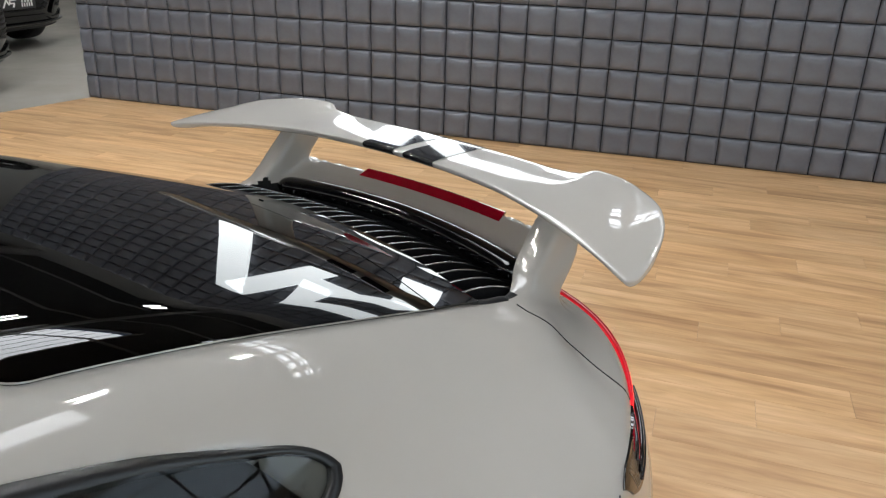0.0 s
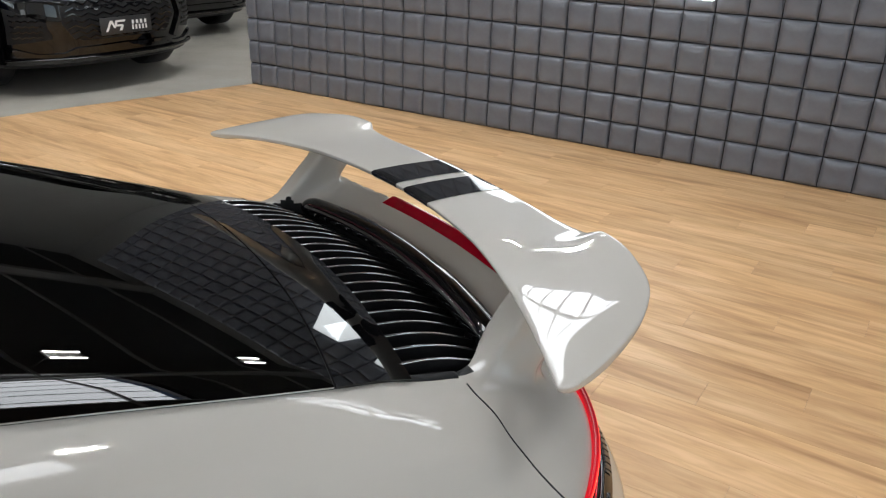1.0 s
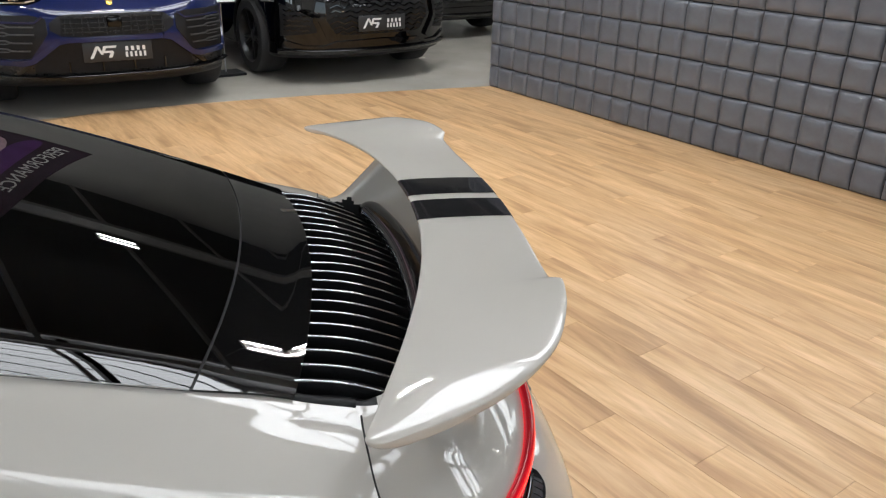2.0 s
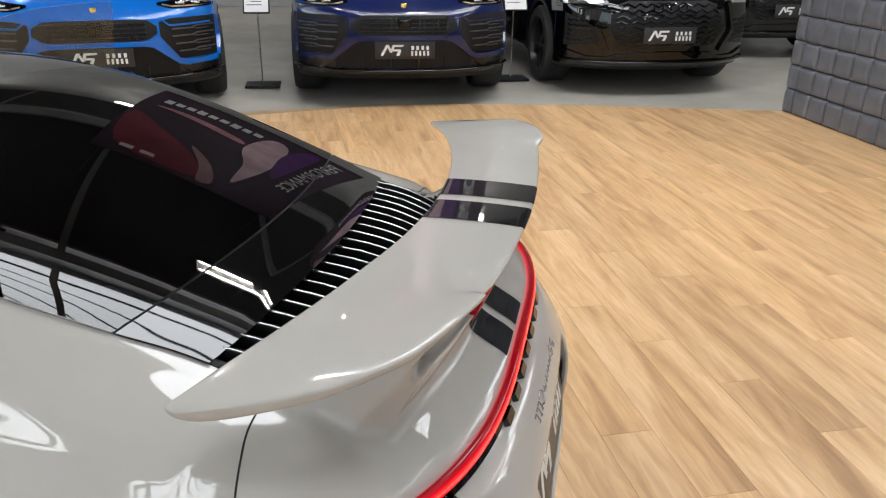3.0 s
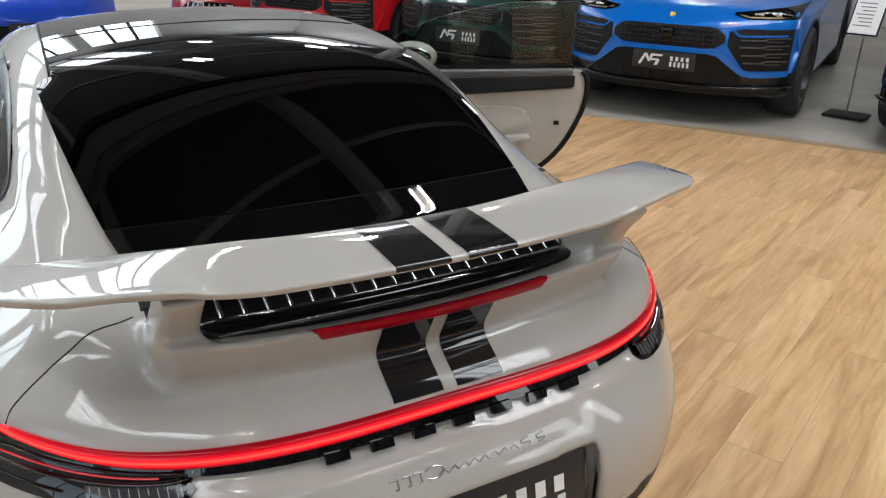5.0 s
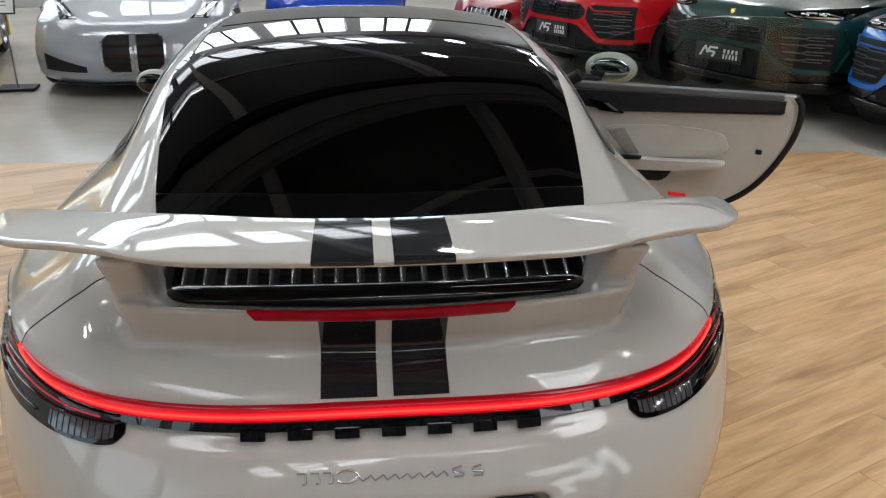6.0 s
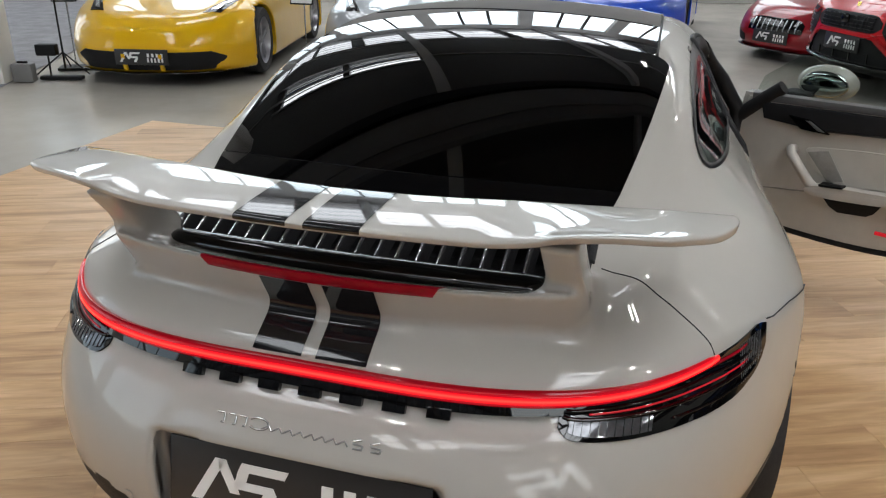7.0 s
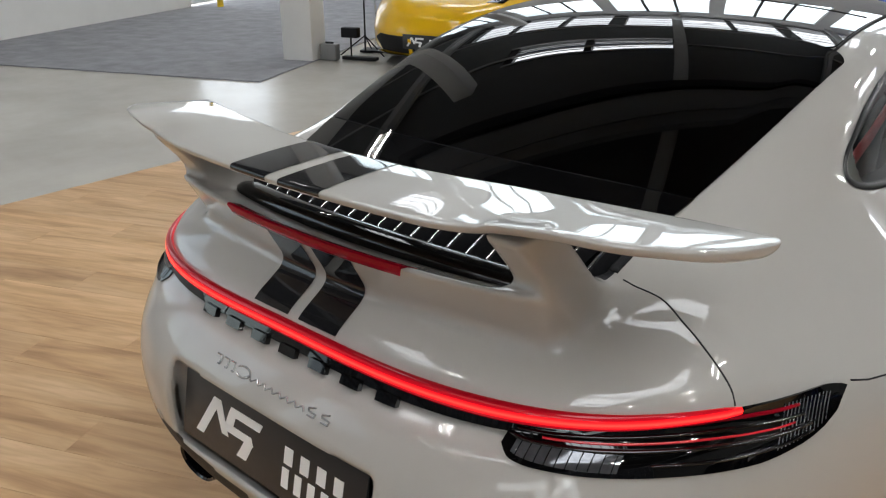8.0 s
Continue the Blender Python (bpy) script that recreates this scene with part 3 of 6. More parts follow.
def under_bar(x, z, back=0.0):
    """Points on the straight slope between the bumper's ledge and the light bar."""
    x, z = np.broadcast_arrays(np.asarray(x, float), np.asarray(z, float))
    lo, hi = from_behind(x, np.full(x.shape, 0.748))[..., 1], from_behind(x, np.full(x.shape, 0.806))[..., 1]
    return np.stack([x, lo + (hi - lo) * (z - 0.748) / 0.058 + back, z], -1)


def seam(name, P, parent, r=0.0022, material=None):
    return part(name, sweep(name, P, r, r, material or BLACK_MATT, n=6), None, parent)


def sports_car():
    car = thing("sports_car", "chalk grey sports coupe with black double stripes and open door", "car")
    half = np.concatenate([np.arange(0.0047, 0.515, 0.0094), np.linspace(0.525, 1.008, 34)])
    xs = np.concatenate([-half[::-1], half])
    ys = np.concatenate([np.arange(0.04, 0.68, 0.0095), np.arange(0.68, 1.36, 0.0125), np.arange(1.36, 2.56, 0.024), np.arange(2.56, 2.84, 0.012), np.arange(2.84, 4.75, 0.028)])
    zs = np.concatenate([np.arange(0.12, 0.735, 0.0130), np.arange(0.738, 0.84, 0.0065), np.arange(0.84, 1.09, 0.0090), np.arange(1.09, 1.34, 0.0125)])
    P, Q = skin(car_solid, xs, ys, zs)
    C = P[Q].mean(1)
    X = np.abs(C[:, 0])
    depth = car_tail(*C.T)
    inside = depth < -0.006
    well = inside & (C[:, 1] < 0.70) & (X < 0.47) & (C[:, 2] > 0.80)
    well |= (X < 0.462) & (C[:, 1] > 0.50) & (C[:, 1] < 0.645) & (C[:, 2] > 0.85)
    recess = inside & (C[:, 1] < 0.2)
    inside |= well
    cabin = inside & ~well & ~recess
    gap_y = LID_EDGE(X)
    lid = ~inside & (C[:, 1] < gap_y) & (C[:, 2] > np.where(X < 0.7, 0.806, 2)) & (X < 0.71)
    lip = ~inside & ~lid & (C[:, 1] < 0.95) & (C[:, 2] < 0.80) & (C[:, 1] < 0.72)
    diff = lip & (C[:, 2] < np.interp(X, (0.0, 0.12, 0.24, 0.32, 0.45, 0.60, 0.8), (0.452, 0.466, 0.480, 0.488, 0.500, 0.470, 0.42)))
    shell = ~(well | cabin | lid | lip)
    part("body", sub_mesh("body", P, Q, shell, PAINT), None, car)
    part("rear_lid", sub_mesh("rear_lid", P, Q, lid, PAINT), None, car)
    part("rear_bumper", sub_mesh("rear_bumper", P, Q, (lip & ~diff) | recess, PAINT), None, car)
    part("diffuser", sub_mesh("diffuser", P, Q, diff & ~recess, BLACK_MATT), None, car, "black plastic rear diffuser")
    part("grille_well", sub_mesh("grille_well", P, Q, well, BLACK_MATT), None, car)
    lining = cabin & ~recess
    head = lining & (C[:, 2] > 1.0) & (C[:, 1] > 1.0) & (C[:, 1] < 1.80)
    part("cabin_lining", sub_mesh("cabin_lining", P, Q, lining & ~head, BLACK_MATT), None, car)
    part("headlining", sub_mesh("headlining", P, Q, head, HEAD_CLOTH), None, car, "grey-beige headlining cloth")
    return car


CAR = sports_car()


# ---- its wing ----
def rear_wing(car):
    lead = spline((-0.43, 0.440), (-0.25, 0.395), (0, 0.372), (0.25, 0.395), (0.43, 0.440), (0.60, 0.503), (0.72, 0.556))
    zlead = prof((0, 1.0915), (0.30, 1.0915), (0.42, 1.0862), (0.60, 1.072), (0.72, 1.056))
    trail = spline((-0.42, 0.218), (-0.2, 0.194), (0, 0.186), (0.2, 0.194), (0.42, 0.218), (0.55, 0.248), (0.65, 0.325), (0.70, 0.440), (0.72, 0.518))
    ztrail = prof((0, 1.0878), (0.30, 1.0878), (0.36, 1.0915), (0.42, 1.1000), (0.52, 1.108), (0.62, 1.100), (0.68, 1.080), (0.72, 1.058))
    kick = prof((0, 0.0), (0.398, 0.0), (0.432, 0.013), (0.48, 0.010), (0.60, 0.0), (0.8, 0.0))
    side = np.concatenate([np.linspace(0, 0.40, 18), np.linspace(0.405, 0.50, 14), np.linspace(0.51, 0.70, 20), [0.704, 0.708, 0.711, 0.713, 0.7145, 0.7155, 0.716]])
    xs = np.concatenate([-side[:0:-1], side])
    n = 22
    c = 0.5 - 0.5 * np.cos(np.linspace(0, math.pi, n))
    c[-4:] = (0.962, 0.982, 0.995, 1.0)
    rows = []
    for x in xs:
        X = abs(x)
        a, b = np.array([lead(X), zlead(X)]), np.array([trail(X), ztrail(X)])
        ch = max(np.linalg.norm(b - a), 1e-3)
        tip = 1.0 if X < 0.704 else max(0.05, math.sqrt(max(0.0, 1 - ((X - 0.704) / 0.0121) ** 2)))
        m0 = a * 0.45 + b * 0.55
        a, b = m0 + (a - m0) * tip, m0 + (b - m0) * tip
        th = (0.027 * min(1.0, ch / 0.16) + 0.010) * tip
        ch = max(np.linalg.norm(b - a), 1e-3)
        t_of = th * 1.9 * np.sqrt(c) * (1 - c) + 0.0125 * tip * c * np.sqrt(np.clip(1 - (np.maximum(c - 0.955, 0) / 0.0455) ** 2, 0.0, 1))
        up = (0.0038 * np.sqrt(c / (c + 0.05)) + 0.0080 * c * (1 - c) * (ch / 0.19)) * tip * np.sqrt(np.clip(1 - (np.maximum(c - 0.955, 0) / 0.0455) ** 2, 0, 1))
        lo = -0.75 * t_of - 0.004 * np.sin(math.pi * c) * (ch / 0.19)
        mid = a[None] + (b - a)[None] * c[:, None] + np.array([-kick(X), 0.7 * kick(X)])[None] * (c ** 7)[:, None]
        top = np.stack([np.full(n, x), mid[:, 0], mid[:, 1] + up], -1)
        bot = np.stack([np.full(n, x), mid[:, 0], mid[:, 1] + lo], -1)
        rows.append(np.vstack([top, bot[-1:0:-1]]))
    V = np.array(rows)
    k = V.shape[1]
    idx = np.arange(V.shape[0] * k).reshape(V.shape[0], k)
    fs = [(idx[i, j], idx[i, (j + 1) % k], idx[i + 1, (j + 1) % k], idx[i + 1, j]) for i in range(len(xs) - 1) for j in range(k)]
    fs += [tuple(idx[0][::-1]), tuple(idx[-1])]
    me = mesh_of("rear_wing", V.reshape(-1, 3), [f[::-1] for f in fs], PAINT)
    me.set_sharp_from_angle(angle=radians(60))
    wing = part("rear_wing", me, None, car)
    for x0, x1 in ((-0.115, -0.016), (0.016, 0.115)):
        rr = []
        for x in np.linspace(x0, x1, 7):
            i = np.searchsorted(xs, x)
            w = (x - xs[i - 1]) / (xs[i] - xs[i - 1])
            r = V[i - 1] * (1 - w) + V[i] * w
            r = np.vstack([r[-3:], r[:n + 2]])
            nrm = np.gradient(r[:, 1:], axis=0)
            nrm = np.stack([np.zeros(len(r)), nrm[:, 1], -nrm[:, 0]], -1)
            nrm /= np.linalg.norm(nrm, axis=1)[:, None]
            nrm *= np.sign(nrm[len(r) // 2, 2])
            rr.append(r + nrm * 0.0012)
        part("stripe", grid_mesh("stripe", np.array(rr), DECAL), None, wing, "black foil stripe")
    return wing


rear_wing(CAR)


def tail_details(car):
    # the lit bar across the tail
    zc = lambda X: 0.806 - 0.012 * (X / 0.7) ** 2
    x = np.linspace(-0.716, 0.716, 90)
    bar_line = np.poly1d(np.polyfit(x * x, from_behind(x, zc(np.abs(x)), 0.0)[:, 1], 5))
    P = np.stack([x, bar_line(x * x) - 0.0035, zc(np.abs(x)) + 0.001], -1)
    tp = np.minimum(1, (0.735 - np.abs(x)) / 0.03) * (1 - 0.42 * np.clip((np.abs(x) - 0.42) / 0.29, 0, 1) ** 1.3)
    part("light_bar", sweep("light_bar", P, 0.011, 0.0172, RED_GLOW, n=18, taper=tp), None, car, "glowing red light bar")
    x = np.linspace(-0.46, 0.46, 60)
    z = np.linspace(0, 1, 5)
    part("bar_trim", grid_mesh("bar_trim", under_bar(x[None, :], (0.7735 + 0.020 * z)[:, None], 0.003), BLACK_GLOSS, thick=0.010), None, car, "gloss black trim under the light bar")
    # lamps that wrap the corners
    zb = prof((0.445, 0.760), (0.475, 0.740), (0.534, 0.731), (0.655, 0.721), (0.75, 0.714), (0.79, 0.724), (0.812, 0.745), (0.822, 0.782))
    zt = prof((0.445, 0.792), (0.50, 0.796), (0.70, 0.798), (0.79, 0.798), (0.805, 0.793), (0.822, 0.782))
    for s in (-1, 1):
        X = np.linspace(0.452, 0.816, 48)
        v = np.linspace(0, 1, 9)
        Z = zb(X)[None, :] + (zt(X) - zb(X))[None, :] * v[:, None]
        G = from_behind(s * X[None, :] + 0 * Z, Z, 0.004)
        if s < 0:
            G = G[::-1]
        lamp = part("tail_lamp", grid_mesh("tail_lamp", G, BLACK_GLOSS, thick=0.012), None, car, "smoked black tail lamp")
        for k in range(13):
            rx = 0.757 + 0.0036 * k
            lo, hi = float(zb(np.float64(rx + 0.008))) + 0.010, float(zt(np.float64(rx))) - 0.008
            rz = np.linspace(lo, max(hi, lo + 0.004), 6)
            part("lens_rib", tube("lens_rib", from_behind(s * (rx + 0.010 * (hi - rz) / 0.06), rz, 0.0042), 0.0008, STEEL, n=5), None, lamp)
        band = lambda x0, x1, k, ry, rz, m, lift, name, label="": part(name, sweep(name, from_behind(s * np.linspace(x0, x1, 36), zb(np.linspace(x0, x1, 36)) + (zt(np.linspace(x0, x1, 36)) - zb(np.linspace(x0, x1, 36))) * k, lift), ry, rz, m, n=10), None, lamp, label)
        band(0.462, 0.772, 0.80, 0.003, 0.0040, RED_LENS, 0.003, "lamp_band", "dark red band")
        band(0.462, 0.780, 0.62, 0.004, 0.0024, BLACK_GLOSS, 0.005, "lamp_ledge")
        band(0.500, 0.775, 0.50, 0.0022, 0.0020, RED_STRIP, 0.004, "lamp_strip", "thin red light strip")
        band(0.458, 0.790, 0.40, 0.005, 0.0026, BLACK_GLOSS, 0.006, "lamp_ledge")
        band(0.640, 0.795, 0.20, 0.004, 0.0020, BLACK_GLOSS, 0.005, "lamp_ledge")
        # the clear ribbed reversing light low on the inner end
        xx, vv = np.linspace(0.470, 0.606, 16), np.linspace(0, 1, 4)[:, None]
        zl = zb(xx) + 0.006
        G = from_behind(s * xx[None] + 0 * vv, zl[None] + 0.019 * vv, 0.0056)
        clear = part("clear_lens", grid_mesh("clear_lens", G if s > 0 else G[::-1], CLEAR_LENS), None, lamp, "clear ribbed reversing light")
        for k in range(10):
            rx = 0.478 + 0.0135 * k
            rz = np.linspace(float(zb(np.float64(rx))) + 0.006, float(zb(np.float64(rx))) + 0.025, 4)
            part("lens_rib", tube("lens_rib", from_behind(np.full(4, s * rx), rz, 0.0060), 0.0009, BLACK_GLOSS, n=5), None, clear)
    # third brake light
    vs, fs = [], []
    x = np.linspace(-1, 1, 30)
    sect = ((0.030, 0.9585, 0.237), (0.029, 0.9635, 0.236), (0.003, 0.9765, 0.231), (-0.003, 0.9755, 0.230), (-0.0035, 0.972, 0.2295), (0.0035, 0.955, 0.219), (0.007, 0.9525, 0.218), (0.020, 0.952, 0.218))
    for q in x:
        for dy, zz, hw in sect:
            vs.append((q * hw, 0.238 + 0.28 * (q * hw) ** 2 + dy, zz))
    k = len(sect)
    fs = [(i * k + j, i * k + (j + 1) % k, (i + 1) * k + (j + 1) % k, (i + 1) * k + j) for i in range(29) for j in range(k)] + [tuple(range(k))[::-1], tuple(29 * k + j for j in range(k))]
    me = mesh_of("brake_light", vs, fs, RED_LENS)
    me.set_sharp_from_angle(angle=radians(35))
    part("brake_light", me, None, car, "unlit dark red third brake light")
    # the joint between foot and wing, drawn round the foot's inner side and back
    for s in (-1, 1):
        P = []
        for q in np.linspace(0, 1, 12):
            zz = 1.005 - 0.012 * math.sin(math.pi * q)
            P.append((s * (0.408 + 0.042 * q), 0.392 - 0.87 * (zz - 0.90) + 0.0035, zz))
        part("joint_line", tube("joint_line", P, 0.0016, BLACK_MATT, n=6), None, car)
    # black frame round the louvres
    for s in (-1, 1):
        y = np.linspace(0.535, 0.655, 16)
        part("grille_frame", sweep("grille_frame", on_top(s * (0.456 + 0 * y), y, -0.002)[:, [0, 1, 2]], 0.010, 0.006, BLACK_MATT, n=8), None, car)
    # stripes down the tail
    z = np.linspace(0.822, 0.951, 26)
    for x0, x1 in ((-0.112, -0.014), (0.014, 0.112)):
        x = np.linspace(x0, x1, 6)
        part("stripe", grid_mesh("stripe", from_behind(x[None, :] + 0 * z[:, None], z[:, None] + 0 * x[None, :], 0.0015), DECAL), None, car, "black foil stripe")
    # the black lip over the grille
    x = np.linspace(-0.405, 0.405, 50)
    X = np.abs(x)
    P = np.stack([x, 0.366 + 0.28 * X ** 2, 0.941 - 0.09 * X ** 2], -1)
    tp = np.sqrt(np.clip((0.412 - X) / 0.03, 0.05, 1))
    part("spoiler_lip", sweep("spoiler_lip", P, 0.031, 0.023, BLACK_GLOSS, n=16, taper=tp), None, car, "gloss black lip over the grille")
    # louvres
    for i in range(21):
        x0 = -0.425 + 0.85 * i / 20
        X = abs(x0)
        y = np.linspace(0.378 + 0.30 * X * X, float(WELL_FRONT(np.float64(X))) + 0.002, 14)
        top = 0.900 + (y - 0.36) * 0.30 - 0.10 * X * X + 0.015 * np.sin((y - y[0]) / (y[-1] - y[0]) * math.pi)
        bm = bmesh.new()
        ring = []
        for yy, zz in zip(y, top):
            ring.append([bm.verts.new((x0 + dx, yy, zz + dz)) for dx, dz in ((-0.0045, 0), (0.0045, 0), (0.012, -0.03), (0.007, -0.03))])
        for a, b in zip(ring, ring[1:]):
            for j in range(4):
                bm.faces.new((a[j], a[(j + 1) % 4], b[(j + 1) % 4], b[j]))
        bm.faces.new(ring[0])
        bm.faces.new(ring[-1])
        slat = part("louvre", bm, BLACK_MATT, car, smooth=40)
        part("bright_edge", sweep("bright_edge", np.stack([np.full(14, x0 - 0.001), y, top + 0.0005], -1), 0.0022, 0.0016, CHROME, n=6), None, slat, "bright metal top edge")
    # glass
    wr = prof((0.55, 0.462), (0.66, 0.470), (0.765, 0.490), (1.30, 0.545), (1.48, 0.553))
    bow = lambda X: 0.24 * X * X

    def width_at(yy, y1, corner):
        w = float(wr(np.float64(yy + 0.05)))
        k = max(0.0, (yy - (y1 - corner)) / corner) if corner else 0.0
        return w - corner * 0.8 * (1 - math.sqrt(max(0.0, 1 - k * k)))

    def sheet(y0, y1, lift, corner=0.0, n=26, flatten=0.0, inner=None):
        """Rows across the tail's skin; flatten: how far the bow fades towards y1; inner: only the outer strip of that breadth on side -1 or 1."""
        rows = []
        for v in np.linspace(0, 1, n) if not corner else np.concatenate([np.linspace(0, 0.86, n), 1 - 0.14 * (1 - np.linspace(0.08, 1, 12)) ** 1.6]):
            yy = y0 + (y1 - y0) * v
            w = width_at(yy, y1, corner)
            x = np.linspace(-w, w, 34) if inner is None else np.sort(inner[0] * np.linspace(w - inner[1], w, 5))
            rows.append(on_top(x, yy + bow(np.abs(x)) * (1 - flatten * v), lift))
        return np.array(rows)
    part("rear_window", grid_mesh("rear_window", sheet(0.713, 1.430, 0.0062, corner=0.055, flatten=0.93), GLASS_DARK, thick=0.003), None, car, "tinted rear window")
    for s in (-1, 1):
        part("window_border", grid_mesh("window_border", sheet(0.713, 1.430, 0.0016, corner=0.055, flatten=0.93, inner=(s, 0.050)), BLACK_MATT), None, car, "black printed border of the rear window")
    part("window_border", grid_mesh("window_border", np.array([on_top(np.linspace(-0.49, 0.49, 30), yy + 0.0 * np.linspace(-0.49, 0.49, 30), 0.0016) for yy in np.linspace(1.368, 1.429, 6)]), BLACK_MATT), None, car)
    part("window_panel", grid_mesh("window_panel", sheet(0.576, 0.709, 0.0062, n=9), BLACK_GLOSS, thick=0.004), None, car, "gloss black panel under the rear window")
    part("window_seal", grid_mesh("window_seal", sheet(0.696, 0.726, 0.0022, n=4), BLACK_MATT), None, car, "black seal under the rear window")
    rows = []
    for v in np.concatenate([np.linspace(0, 0.03, 6), np.linspace(0.05, 1, 40)]):
        yy = 1.434 + 1.22 * v
        w = 0.512 - 0.02 * v - 0.06 * max(0, yy - 2.1) ** 2 - 0.016 * max(0.0, 1 - v / 0.03) ** 2
        x = np.linspace(-w, w, 34)
        rows.append(on_top(x, np.full(34, yy) + 0.02 * x * x * (1 - v), 0.0050))
    part("roof_panel", grid_mesh("roof_panel", np.array(rows), BLACK_GLOSS, thick=0.004), None, car, "gloss black roof panel")
    x = np.linspace(-0.485, 0.485, 40)
    seam("roof_seam", on_top(x, 1.83 + 0.02 * x * x, 0.0050), car, 0.0022)
    for s in (-1, 1):
        y = np.linspace(1.442, 2.60, 40)
        part("roof_gutter", sweep("roof_gutter", on_top(s * (0.517 - 0.02 * (y - 1.4) / 1.25 - 0.06 * np.maximum(0, y - 2.1) ** 2), y, 0.0015), 0.004, 0.004, BLACK_MATT, n=6), None, car)
    # shut lines of the lid
    for s in (-1, 1):
        t = np.linspace(0, 1, 24)
        gx = 0.480 + 0.228 * t
        gy = LID_EDGE(gx)
        seam("shut_line", on_top(s * gx, gy, 0.0), car, 0.0017)


tail_details(CAR)


# ---- more of the sports car ----
def wheel(parent, at, r, w, rim_mat, name="wheel", side=1, spokes=5):
    """A tyre on a spoked rim; its axle runs along x, the face looks to side."""
    hub = part(name, lathe(bmesh.new(), ((r * 0.70, -w / 2), (r * 0.93, -w / 2), (r * 0.99, -w * 0.40), (r, -w * 0.2), (r, w * 0.2), (r * 0.99, w * 0.40), (r * 0.93, w / 2), (r * 0.70, w / 2), (r * 0.70, -w / 2)), 48), RUBBER, parent, "black tyre on a spoked rim", smooth=50)
    hub.matrix_basis = Matrix.Translation(at) @ pose(0, 0, 0, 0, 90 * side, 0)
    part("rim", lathe(bmesh.new(), ((r * 0.71, -w * 0.45), (r * 0.735, w * 0.46), (r * 0.70, w * 0.48), (r * 0.66, w * 0.30), (r * 0.62, -w * 0.1), (r * 0.2, -w * 0.1)), 40), rim_mat, hub, smooth=40)
    bm = bmesh.new()
    lathe(bm, ((r * 0.16, w * 0.1), (r * 0.15, w * 0.34), (r * 0.10, w * 0.36), (0.001, w * 0.36)), 20)
    for i in range(spokes):
        for k in (-0.10, 0.10):
            m = pose(0, 0, 0, 0, 0, 360 * (i + k) / spokes)
            box(bm, r * 0.40, 0, w * 0.30, r * 0.60, r * 0.055, w * 0.12, bevel=0.004, m=m, seg=1)
    part("spokes", bm, rim_mat, hub, smooth=40)
    return hub


def oblong(cx, cz, w, h, slant=0.0):
    return ((cx - w / 2 - slant * h / 2, cz - h / 2), (cx + w / 2 - slant * h / 2, cz - h / 2), (cx + w / 2 + slant * h / 2, cz + h / 2), (cx - w / 2 + slant * h / 2, cz + h / 2))


def dealer_mark(bm, cx, cz, h, m, t=0.002):
    """Plain slanted bars in the outline of the dealer's mark."""
    k = h
    for o in (((-0.62, -0.5), (-0.43, -0.5), (-0.04, 0.5), (-0.22, 0.5)), ((-0.04, 0.5), (-0.20, 0.42), (0.04, -0.22), (0.20, -0.22)),
              ((0.16, 0.31), (0.22, 0.5), (0.98, 0.5), (0.92, 0.31)), ((0.16, 0.31), (0.34, 0.31), (0.28, -0.02), (0.10, -0.02)),
              ((0.10, 0.08), (0.16, -0.10), (0.80, -0.10), (0.74, 0.08)), ((0.80, -0.06), (0.60, -0.06), (0.44, -0.5), (0.66, -0.5))):
        o = [(cx + x * k, cz + z * k) for x, z in o]
        area = sum(o[i][0] * o[(i + 1) % 4][1] - o[(i + 1) % 4][0] * o[i][1] for i in range(4))
        prism(bm, o if area > 0 else o[::-1], 0, t, m)


def dealer_plate(parent, m, width=0.52, height=0.145):
    """A black dealer plate with white bars; its face looks along the local z of m, local y up."""
    bm = bmesh.new()
    box(bm, 0, 0, 0, width, height, 0.008, bevel=0.003, m=m)
    plate = part("number_plate", bm, PLATE_BLACK, parent, "black dealer plate with white bars", smooth=40)
    bm = bmesh.new()
    mm = m @ Matrix.Translation((0, 0, 0.0042))
    k = height * 0.62
    dealer_mark(bm, -0.215 * width / 1.4 - 0.18 * k, 0, k, mm @ Matrix.Diagonal((1.4, 1, 1, 1)), 0.0012)
    part("mark", bm, WHITE_SIGN, plate)
    for row, n, tall in ((0.125, 4, 0.23), (-0.185, 5, 0.27)):
        pitch = 0.335 * width / n
        for i in range(n):
            bm = bmesh.new()
            prism(bm, oblong(0.085 * width + pitch * (i + 0.5), height * row, pitch * 0.52, height * tall), 0, 0.0012, mm)
            part("white_bar", bm, WHITE_SIGN, plate)
    return plate


